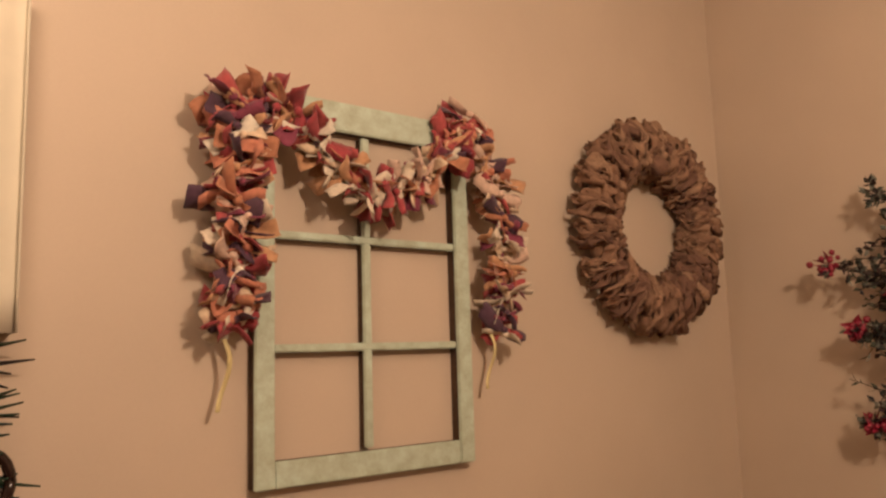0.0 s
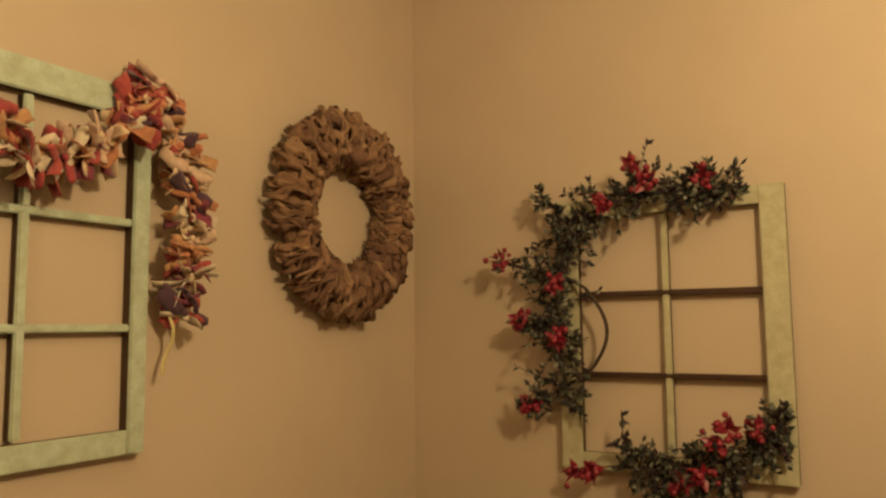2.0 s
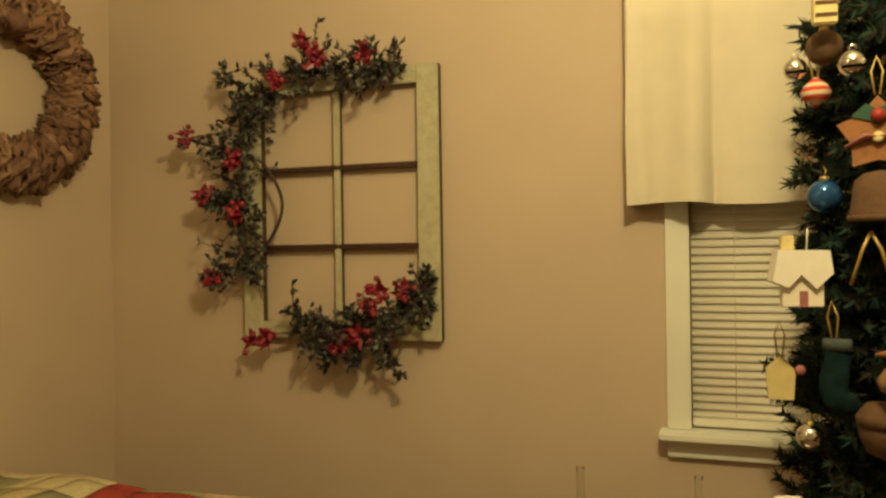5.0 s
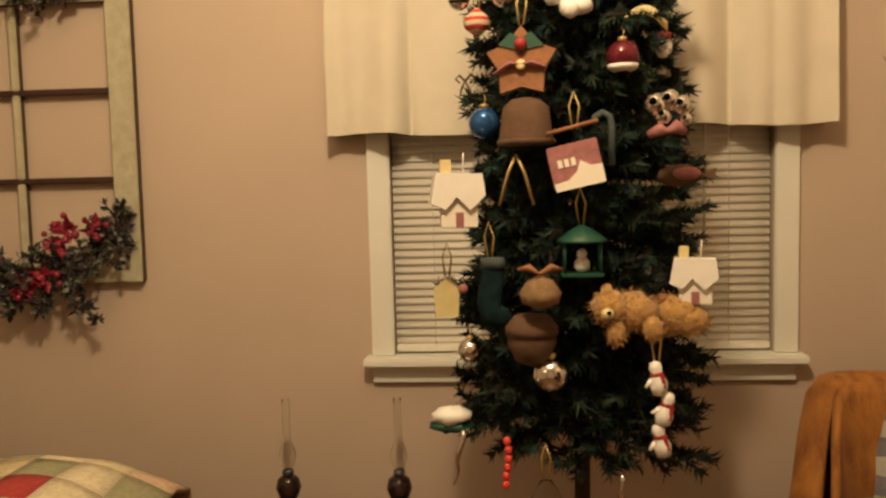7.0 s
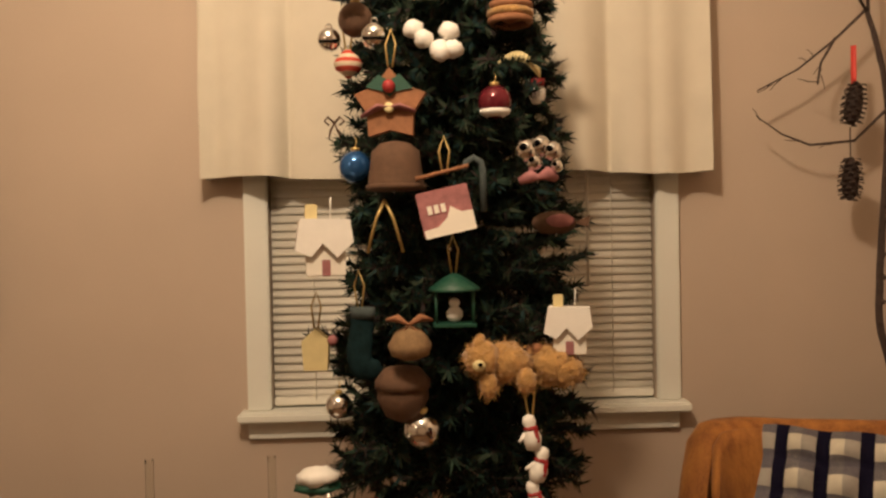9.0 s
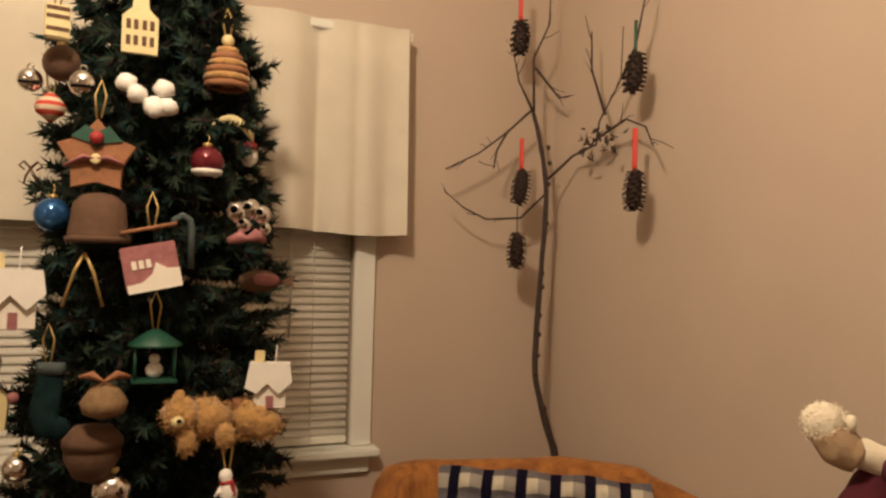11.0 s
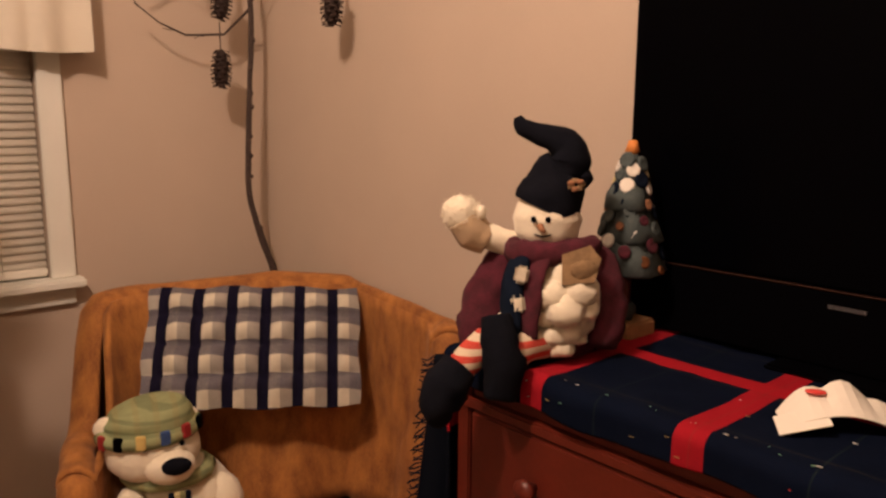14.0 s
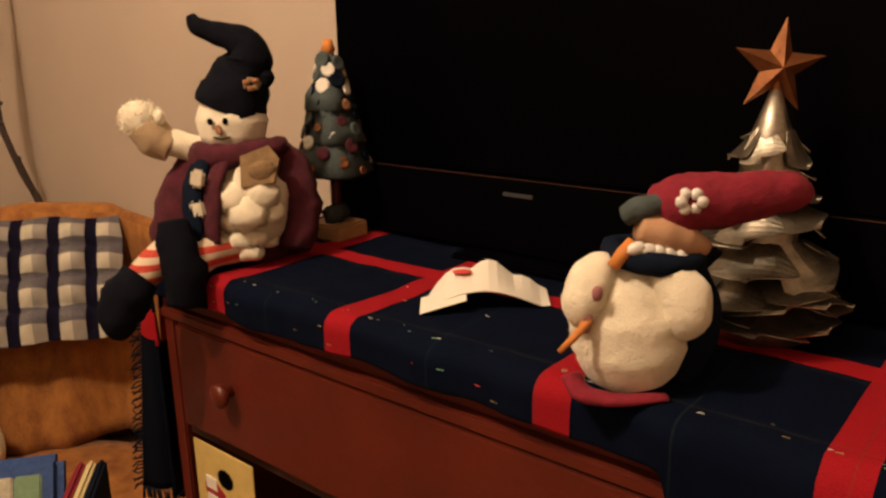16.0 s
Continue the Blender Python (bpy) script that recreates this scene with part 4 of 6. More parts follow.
def paper_house(at, turn, s_, label):
    t = thing("house_ornament", at, label, "ornament", ON, turn)
    part("wall", Geo().box(-0.036 * s_, 0.036 * s_, -0.012, 0.012, -0.070 * s_, 0.0, M_PAPER, 0.002), t)
    part("roof", Geo().prism([(-0.056 * s_, -0.022 * s_), (-0.028 * s_, -0.034 * s_), (-0.006 * s_, -0.010 * s_), (0.020 * s_, -0.036 * s_), (0.050 * s_, -0.008 * s_), (0.044 * s_, 0.034 * s_), (-0.046 * s_, 0.036 * s_)], -0.022, 0.020, M_WHITE), t, "white snowy roof")
    part("chimney", Geo().box(-0.036 * s_, -0.014 * s_, -0.008, 0.010, 0.034 * s_, 0.062 * s_, M_CREAM, 0.002), t)
    part("door", Geo().box(-0.008, 0.008, -0.0145, -0.012, -0.070 * s_, -0.040 * s_, M_MAUVE, 0.001), t, "small red door")
    part("hanger", Geo().tube([(0.01, 0, 0.034 * s_), (0.012, 0, 0.075 * s_)], 0.0015, M_WHITE, 5), t)


paper_house((1.446, 1.885, 1.240), 12, 1.05, "white snow-roofed house ornament")
paper_house((1.925, 1.915, 1.062), -14, 0.9, "white house ornament with scalloped snowy roof")
t = thing("wooden_post_lamp", (1.412, 1.98, 1.020), "tan wooden birdhouse ornament with pink bird", "ornament", ON)
part("house", Geo().prism([(-0.024, -0.05), (0.024, -0.05), (0.028, 0.010), (0, 0.036), (-0.028, 0.010)], -0.018, 0.018, M_CREAM), t)
part("bird", Geo().ball((0.036, -0.02, 0.012), (0.011, 0.009, 0.011), M_MAUVE, 10), t, "small pink bird")
cord(t, 0.034)
t = thing("snow_cone", (1.420, 1.890, 0.775), "white snowy cap ornament on a green sprig", "ornament", ON)
part("cap", Geo().ball((0, 0, 0), (0.040, 0.030, 0.020), M_WHITE, 14, 0.3), t)
part("sprig", Geo().ball((0.0, 0.005, -0.022), (0.044, 0.03, 0.014), M_GREENRIB, 12, 0.4), t, "green sprig")
t = thing("brown_bird", (1.905, 1.965, 1.262), "brown cloth bird ornament", "ornament", ON)
part("body", Geo().ball((0, 0, 0), (0.048, 0.024, 0.024), M_BROWN, 12, 0.2), t)
part("wing", Geo().ball((0.01, -0.022, 0.004), (0.030, 0.006, 0.014), M_MAUVE, 10), t)
part("tail", Geo().prism([(0.040, 0.0), (0.075, 0.014), (0.070, -0.010)], -0.006, 0.006, M_BROWN), t)
t = thing("red_bead_string", (1.535, 1.845, 0.735), "hanging string of red beads", "ornament", ON)
for k in range(6):
    part("bead", Geo().ball((0.003 * math.sin(k), 0, -k * 0.018), (0.008, 0.008, 0.010), M_REDRIB, 10), t)
t = thing("glass_icicle", (1.448, 1.835, 0.76), "twisted clear silver icicle ornament", "ornament", ON)
part("icicle", Geo().tube([(0.003 * math.sin(k * 1.4) - 0.003 * k, 0.003 * math.cos(k * 1.4), -0.016 * k) for k in range(8)], [0.005, 0.0065, 0.005, 0.006, 0.0045, 0.005, 0.003, 0.0015], M_SILVER, 7), t)
t = thing("glass_icicle", (1.765, 1.86, 0.66), "twisted clear silver icicle ornament", "ornament", ON)
part("icicle", Geo().tube([(0.003 * math.sin(k * 1.4), 0.003 * math.cos(k * 1.4), -0.014 * k) for k in range(8)], [0.004, 0.0055, 0.004, 0.005, 0.0035, 0.004, 0.003, 0.0015], M_SILVER, 7), t)
t = thing("snow_figure_chain", (1.832, 1.835, 0.865), "dangling chain of long white snow figures with red scarves", "ornament", ON)
for k, (x, z, lean) in enumerate(((0.0, 0.0, -9), (0.016, -0.062, 14), (0.006, -0.125, -12))):
    at = pose(x, 0, z, 0, lean, 0)
    part("figure", Geo().lathe([(0.004, -0.036), (0.015, -0.030), (0.019, -0.012), (0.013, 0.004), (0.010, 0.010), (0.013, 0.020), (0.010, 0.030), (0.003, 0.034)], M_WHITE, 12, at, wobble=0.25), t)
    part("scarf", Geo().lathe([(0.011, 0.004), (0.015, 0.008), (0.011, 0.013)], M_REDPAINT, 10, at).box(0.004, 0.012, -0.016, -0.012, -0.018, 0.008, M_REDPAINT, 0.001, at), t, "red scarf")
    part("arm", Geo().tube([(-0.012, 0, -0.002), (-0.026, -0.004, -0.014)], [0.006, 0.003], M_WHITE, 7, at), t)
cord(t, 0.03)
t = thing("felt_stocking", (1.508, 1.925, 1.035), "dark teal felt stocking ornament with grey-green cuff", "ornament", ON, 10)
part("sock", Geo().tube([(0.004, 0, 0.050), (0.002, 0, 0.010), (-0.004, 0, -0.030), (0.004, -0.004, -0.052), (0.030, -0.010, -0.060), (0.042, -0.012, -0.060)], [0.024, 0.026, 0.026, 0.026, 0.020, 0.006], M_TEALFELT, 14, flat=0.5, lumps=0.15), t)
part("cuff", Geo().tube([(0.004, 0, 0.044), (0.004, 0, 0.066)], [0.028, 0.027], M_TEAL, 14, flat=0.55), t, "grey-green cuff")
cord(t, 0.064)
t = thing("wooden_block_ornament", (1.498, 1.93, 1.755), "small cream wooden block ornament with dark stripes", "ornament", ON, 8)
part("block", Geo().box(-0.022, 0.022, -0.012, 0.012, -0.036, 0.030, M_CREAM, 0.003), t)
for z in (-0.022, 0.002, 0.018):
    part("stripe", Geo().box(-0.020, 0.020, -0.0135, -0.012, z, z + 0.007, M_BROWN), t, "dark brown stripe")
cord(t, 0.03)
t = thing("ribbon_bow", (1.462, 1.95, 1.470), "small dark brown ribbon bow", "ornament", ON)
for sx in (-1, 1):
    part("loop", Geo().tube([(0, 0, 0), (sx * 0.012, -0.004, 0.012), (sx * 0.020, -0.002, 0.004), (sx * 0.010, 0, -0.004)], 0.004, M_BROWN, 6, flat=0.5), t)
    part("tail", Geo().tube([(0, 0, 0), (sx * 0.008, -0.003, -0.016), (sx * 0.011, 0, -0.032)], [0.004, 0.005, 0.003], M_BROWN, 6, flat=0.4), t)
t = thing("glass_bell_ornament", (1.616, 1.90, 0.60), "clear glass bell ornament hanging under the tree", "ornament", ON)
part("bell", Geo().grid(lambda u, v: ((0.012 + 0.022 * math.sin(v * 2.1)) * math.cos(u * 6.2832), (0.012 + 0.022 * math.sin(v * 2.1)) * math.sin(u * 6.2832), 0.03 - 0.075 * v), 20, 10, M_LAMPGLASS, 0.0016), t)
part("rim", Geo().tube([(0.031 * math.cos(k * 0.5236), 0.031 * math.sin(k * 0.5236), -0.045) for k in range(13)], 0.0022, M_WHITE, 6), t, "frosted white rim")
cord(t, 0.03)

# ---- bare twig with pine cones in the corner ----
twig = thing("twig_tree", (2.95, 2.42, FLOOR), "bare brown branch standing in the corner with pine cones", "branch")
o = Vector((2.95, 2.42, FLOOR))
tg = Geo()
tg.tube([Vector(p) - o for p in ((2.97, 2.43, FLOOR), (2.965, 2.43, 0.4), (2.953, 2.42, 0.673), (2.905, 2.42, 0.83), (2.865, 2.42, 0.988), (2.872, 2.42, 1.218), (2.885, 2.42, 1.40), (2.891, 2.42, 1.577), (2.865, 2.42, 1.72), (2.838, 2.42, 1.815))], [0.014, 0.013, 0.012, 0.011, 0.0095, 0.009, 0.0085, 0.008, 0.007, 0.006], M_TWIG, 10, lumps=0.3)
for k in range(16):
    z = 0.72 + k * 0.066 + R.uniform(-0.02, 0.02)
    x = 2.953 + (0.673 - z) * 0.28 if z < 0.988 else 2.866 + 0.028 * min(1.0, (z - 0.988) / 0.5)
    tg.ball((x - o.x + R.uniform(-0.006, 0.006), -0.006, z - o.z), (0.007, 0.007, 0.008), M_TWIG, 8, 0.4)
part("stem", tg, twig)
BR = [[(2.838, 2.42, 1.815), (2.832, 2.41, 1.984), (2.875, 2.40, 2.10), (2.887, 2.40, 2.22)],
      [(2.838, 2.42, 1.815), (2.77, 2.40, 1.90), (2.755, 2.40, 2.0)],
      [(2.838, 2.42, 1.815), (2.75, 2.42, 1.75), (2.65, 2.43, 1.66), (2.536, 2.43, 1.606)],
      [(2.891, 2.42, 1.60), (2.94, 2.35, 1.672), (2.93, 2.196, 1.69), (2.92, 2.17, 1.75), (2.915, 2.07, 1.85), (2.91, 2.05, 2.0)],
      [(2.93, 2.22, 1.695), (2.92, 2.05, 1.735), (2.907, 1.95, 1.70), (2.905, 1.915, 1.636)],
      [(2.89, 2.42, 1.55), (2.80, 2.43, 1.47), (2.682, 2.43, 1.458), (2.60, 2.43, 1.50), (2.535, 2.43, 1.539)],
      [(2.75, 2.42, 1.75), (2.71, 2.41, 1.68), (2.70, 2.41, 1.62)],
      [(2.92, 2.15, 1.77), (2.90, 2.19, 1.90), (2.90, 2.20, 2.02)],
      [(2.915, 2.07, 1.85), (2.91, 1.99, 1.93), (2.905, 1.95, 2.08)],
      [(2.832, 2.41, 1.95), (2.92, 2.39, 1.86), (2.95, 2.38, 1.87)]]
for pts in BR:
    part("twig", Geo().tube([Vector(p) - o + Vector((R.uniform(-0.006, 0.006), 0, R.uniform(-0.006, 0.006))) for p in pts], [0.0045 - 0.0036 * k / len(pts) for k in range(len(pts))], M_TWIG, 6), twig)
    for q in range(4):
        p, d = along(pts, R.uniform(0.35, 1.0))
        e = p + (d + Vector((R.gauss(0, 0.5), R.gauss(0, 0.3), R.gauss(0, 0.6)))).normalized() * R.uniform(0.025, 0.07)
        e.x, e.y = min(e.x, 2.985), min(e.y, 2.535)
        part("twiglet", Geo().tube([p - o, (p + e) / 2 - o + Vector((0, 0, R.uniform(-0.006, 0.006))), e - o], [0.0017, 0.0014, 0.0008], M_TWIG, 4), twig)
knot = Geo()
for k in range(34):
    p = Vector((2.93, 2.21, 1.70)) + Vector((R.gauss(0, 0.02), R.gauss(0, 0.05), R.gauss(0, 0.018)))
    p.x = min(p.x, 2.97)
    leaf(knot, p - o, Vector((R.gauss(0, 1), R.gauss(0, 1), R.gauss(0, 1))), 0.035, 0.008, M_TWIG)
part("dried_leaves", knot, twig)


def cone_mesh():
    g = Geo()
    g.lathe([(0.006, -0.06), (0.020, -0.04), (0.022, 0.0), (0.016, 0.04), (0.004, 0.055)], M_CONE, 10)
    for k in range(60):
        f = k / 60
        z = -0.055 + 0.11 * f
        r = 0.026 * math.sin(math.pi * (0.16 + 0.78 * f)) + 0.006
        a = k * 2.39996
        d = Vector((math.cos(a), math.sin(a), -0.35))
        s_ = Vector((-math.sin(a), math.cos(a), 0)) * 0.009
        p = Vector((0, 0, z)) + Vector((math.cos(a), math.sin(a), 0)) * r * 0.5
        q = p + d * 0.016
        g.add([p - s_ * 0.6, p + s_ * 0.6, q + s_, q - s_, q + Vector((0, 0, 0.005)) * 1], [(0, 1, 2, 3), (2, 3, 4), (0, 3, 4), (1, 2, 4)], M_CONE, False)
    return g.mesh("cone")


CONE = cone_mesh()
for x, y, z, length, rmat in ((2.791, 2.405, 1.572, 0.10, M_REDRIB), (2.780, 2.405, 1.372, 0.085, M_TWIG), (2.777, 2.405, 2.045, 0.13, M_REDRIB), (2.900, 1.984, 1.852, 0.09, M_GREENRIB), (2.900, 1.98, 1.530, 0.115, M_REDRIB)):
    t = thing("hanging_pine_cone", (x, y, z), "dark brown pine cone hung on a ribbon", "pine cone", "pine cones on the branch")
    part("cone", CONE, t, at=pose(0, 0, 0, R.uniform(-8, 8), R.uniform(-8, 8), R.uniform(0, 360)))
    wide = 0.009 if rmat is M_REDRIB else (0.006 if rmat is M_GREENRIB else 0.002)
    part("ribbon", Geo().grid(lambda u, v: (wide * (v - 0.5) * 1.6 * math.cos(0.9), wide * (v - 0.5) * -1.2, 0.05 + length * u), 6, 2, rmat, 0.0015), t, "hanging ribbon")

# ---- barrel chair with cushion, bear and patchwork pillow ----
CC, BACK = Vector((2.56, 1.78, 0)), Vector((0.533, 0.846, 0))
chair = thing("barrel_chair", (CC.x, CC.y, FLOOR), "worn gold-brown velvet barrel chair in the corner", "chair")


def chair_plan(a):
    """Radius of the back: flat behind, rounded at the corners, closing in to the arms."""
    flat = 0.405 / math.cos(a) if abs(a) < 1.2 else 9.0
    wing = min(1.0, max(0.0, (a - 0.45) / 0.4)) * (1 - min(1.0, max(0.0, (a - 0.98) / 0.5)))
    return min(flat, 0.500 + 0.075 * wing - 0.085 * max(0.0, (abs(a) - 0.66) / 0.96))


def arm_drop(a):
    """How far the top edge steps down from the high back to the low arm on the window side."""
    k = min(1.0, max(0.0, (a - 0.93) / 0.26))
    return 0.31 * k * k * (3 - 2 * k)


def chair_in(u, v):
    """The inner face of the wrap-round back: u round it, v up it."""
    a = (u - 0.5) * 3.25
    z = 0.15 + v * (0.615 - 0.06 * abs(u - 0.5) * 2 - arm_drop(a))
    slope = 0.30 * max(0.0, math.cos(a))
    r = chair_plan(a) - slope * (0.77 - z) + 0.012 * math.sin(u * 40) * (1 - v) + 0.008 * noise.noise((u * 8, v * 5, 3))
    d = Matrix.Rotation(a, 3, "Z") @ BACK
    return (min(d.x * r, 0.405), d.y * r, z - FLOOR)


def chair_out(u, v):
    a = (u - 0.5) * 3.25
    d = Matrix.Rotation(a, 3, "Z") @ BACK
    r = chair_plan(a) + 0.060 + 0.01 * math.sin(v * 3)
    return (min(d.x * r, 0.430), d.y * r, 0.04 + v * (0.73 - FLOOR - 0.06 * abs(u - 0.5) * 2 - 0.04 - arm_drop(a)))


def chair_roll(u, v):
    """The padded roll along the top edge."""
    a = (u - 0.5) * 3.25
    d = Matrix.Rotation(a, 3, "Z") @ BACK
    w = v * math.pi
    z = 0.745 - 0.06 * abs(u - 0.5) * 2 - arm_drop(a)
    r = chair_plan(a) + 0.028 - 0.036 * math.cos(w)
    return (min(d.x * r, 0.425 - 0.03 * (1 - v)), d.y * r, z - FLOOR + 0.030 * math.sin(w) + 0.004 * noise.noise((u * 14, v, 0)))


part("inner_back", Geo().grid(chair_in, 60, 16, M_VELVET, 0.02), chair)
part("outer_back", Geo().grid(chair_out, 40, 6, M_VELVET, 0.02), chair)
part("top_roll", Geo().grid(chair_roll, 60, 10, M_VELVET, 0.01), chair)
for a in (-1.625, 1.625):
    d = Matrix.Rotation(a, 3, "Z") @ BACK
    low = arm_drop(a)
    part("arm_front", Geo().lathe([(0.040, 0.03), (0.046, 0.05), (0.047, 0.40), (0.046, 0.80 - low), (0.040, 0.845 - low), (0.020, 0.862 - low), (0.004, 0.866 - low)], M_VELVET, 18, Matrix.Translation((d.x * 0.443, d.y * 0.443, 0))), chair)
part("base", Geo().lathe([(0.40, 0.03), (0.43, 0.05), (0.43, 0.22), (0.40, 0.24)], M_VELVET, 36), chair)
part("seat_cushion", Geo().lathe([(0.30, 0.22), (0.375, 0.23), (0.385, 0.26), (0.375, 0.29), (0.30, 0.305), (0.05, 0.31)], M_VELVET, 36, pose(-0.06, -0.09, 0), wobble=0.03), chair)
cu = Vector((0.846, -0.533, 0)).normalized()
ch = Vector((0.123, 0.162, 0.265)).normalized()
cy = ch.cross(cu)
cm = Matrix(((cu.x, cy.x, ch.x, 2.360), (cu.y, cy.y, ch.y, 2.074), (cu.z, cy.z, ch.z, 0.492), (0, 0, 0, 1)))


def tuft(u, v, side):
    edge = min(1, 9 * u * (1 - u)) * min(1, 7 * v * (1 - v))
    puff = 0.008 + 0.042 * abs(math.sin(math.pi * (u - 0.0745) / 0.159)) ** 0.6 * abs(math.sin(math.pi * v * 4)) ** 0.6
    sag = 0.012 * math.sin(math.pi * u)
    return (-0.008 + 0.567 * u + 0.004 * math.sin(v * 11), side * puff * (0.25 + 0.75 * edge), 0.336 * v + sag * (v - 0.3) + 0.004 * math.sin(u * 20))


pil = Geo().grid(lambda u, v: tuft(u, v, -1), 60, 40, M_CHECK).grid(lambda u, v: tuft(u, v, 1), 30, 20, M_CHECK)
t = tagged(new("checked_cushion"), "tufted black and white checked cushion on the chair back", "cushion")
t.matrix_basis = cm
part("cover", pil, t)

g = Geo()
g.ball((0.0, 0.0, 0.20), (0.115, 0.095, 0.088), M_FLEECE, 22, 0.06)
g.ball((0.03, -0.075, 0.175), (0.062, 0.045, 0.045), M_FLEECE, 16, 0.04)
g.ball((0.042, -0.112, 0.188), (0.036, 0.016, 0.022), M_BLACKKNIT, 14)
for x in (-0.025, 0.06):
    g.ball((x, -0.088, 0.235), 0.007, M_BLACK, 8)
for x in (-0.105, 0.085):
    g.ball((x, 0.01, 0.262), (0.030, 0.018, 0.030), M_FLEECE, 12)
g.tube([(-0.006, 0.012, 0.236), (-0.006, 0.012, 0.252), (-0.010, 0.014, 0.285), (-0.014, 0.016, 0.308), (-0.016, 0.016, 0.318)], [0.102, 0.112, 0.110, 0.088, 0.040], M_GREENKNIT, 24, flat=0.82, lumps=0.05)
g.tube([(-0.11 * math.cos(a / 10 * math.pi) - 0.005, -0.092 * math.sin(a / 10 * math.pi) + 0.01, 0.242 + 0.012 * a / 10) for a in range(11)], 0.020, M_GREENKNIT, 8)
for k in range(6):
    a = 0.45 + k * 0.44
    g.box(-0.011, 0.011, -0.006, 0.006, -0.017, 0.017, (M_REDPAINT, M_BLACK, M_YELLOWCARD, M_BLUEBORDER)[k % 4], 0.002, pose(-0.126 * math.cos(a) - 0.003, -0.108 * math.sin(a) + 0.01, 0.245 + 0.004 * k, 0, 0, math.degrees(a) - 90))
g.ball((0.06, 0.03, 0.03), (0.135, 0.11, 0.125), M_FLEECE, 22, 0.06)
g.ball((0.165, -0.02, 0.02), (0.05, 0.05, 0.085), M_FLEECE, 14, 0.08)
g.ball((-0.06, -0.03, 0.03), (0.05, 0.05, 0.085), M_FLEECE, 14, 0.08)
g.ball((0.13, -0.09, -0.03), (0.06, 0.08, 0.05), M_FLEECE, 14, 0.08)
g.ball((-0.02, -0.09, -0.03), (0.06, 0.08, 0.05), M_FLEECE, 14, 0.08)
g.tube([(0.10 * math.cos(a) + 0.035, 0.085 * math.sin(a) + 0.01, 0.128) for a in [k * 0.5236 for k in range(13)]], 0.018, M_GREENKNIT, 8)
for k, mt in enumerate((M_NAVY, M_CREAM, M_GREENKNIT, M_NAVY)):
    g.box(0.020 + k * 0.013, 0.033 + k * 0.013, -0.118, -0.104, -0.02, 0.120, mt, 0.002)
single("plush_polar_bear", g, "white plush polar bear in a striped green hat", "plush toy", at=pose(2.360, 2.000, 0.218, 0, 0, -16))

t = thing("patchwork_pillow", (2.37, 1.46, 0.30), "small patchwork pillow with a blue quilted border", "pillow", turn=-38)
pm = pose(0, 0, 0.0, 62, 0, 0)
part("body", Geo().box(-0.16, 0.12, -0.16, 0.12, -0.03, 0.02, M_BLUEBORDER, 0.016, pm), t, "blue quilted border")
for i in range(4):
    for j in range(4):
        part("patch", Geo().box(-0.122 + i * 0.052, -0.072 + i * 0.052, -0.122 + j * 0.052, -0.072 + j * 0.052, 0.016, 0.026, M_PATCH, 0.003, pm), t)
t = thing("striped_blanket", (2.50, 1.36, 0.27), "folded dark red and cream striped blanket", "blanket", turn=-38)
for k, mt in enumerate((M_CRIMSON, M_CREAM, M_NAVY)):
    part("fold", Geo().box(-0.03 + k * 0.02, -0.012 + k * 0.02, -0.08, 0.08, -0.05, 0.10, mt, 0.006), t)

# ---- console cabinet with tartan throw ----
CX0, CX1, CY0, CY1, CT = 2.556, 2.985, -0.90, 1.090, 0.842
cab = thing("console_cabinet", (CX0, CY1, FLOOR), "dark red mahogany cabinet along the wall", "cabinet")
o = Vector((CX0, CY1, FLOOR))


def cbox(x0, x1, y0, y1, z0, z1, mat, bevel=0.003):
    return Geo().box(x0 - o.x, x1 - o.x, y0 - o.y, y1 - o.y, z0 - o.z, z1 - o.z, mat, bevel)


part("top", cbox(CX0 - 0.012, CX1, CY0, CY1 + 0.012, CT - 0.03, CT, M_MAHOGANY, 0.006), cab)
part("moulding", cbox(CX0 - 0.006, CX0 + 0.02, CY0, CY1, CT - 0.085, CT - 0.065, M_MAHOGANY, 0.004), cab)
part("side", cbox(CX0, CX1, CY1 - 0.03, CY1, FLOOR, CT - 0.03, M_MAHOGANY), cab)
part("side", cbox(CX0, CX1, CY0, CY0 + 0.03, FLOOR, CT - 0.03, M_MAHOGANY), cab)
part("back_panel", cbox(CX1 - 0.015, CX1, CY0 + 0.03, CY1 - 0.03, FLOOR + 0.05, CT - 0.03, M_DARKWOOD), cab)
part("rail", cbox(CX0 + 0.008, CX0 + 0.04, CY0 + 0.03, CY1 - 0.03, CT - 0.065, CT - 0.03, M_MAHOGANY), cab)
part("shelf", cbox(CX0 + 0.01, CX1 - 0.02, CY0 + 0.03, CY1 - 0.03, 0.545, 0.565, M_DARKWOOD), cab)
part("shelf", cbox(CX0 + 0.01, CX1 - 0.02, CY0 + 0.03, CY1 - 0.03, 0.05, 0.07, M_DARKWOOD), cab)
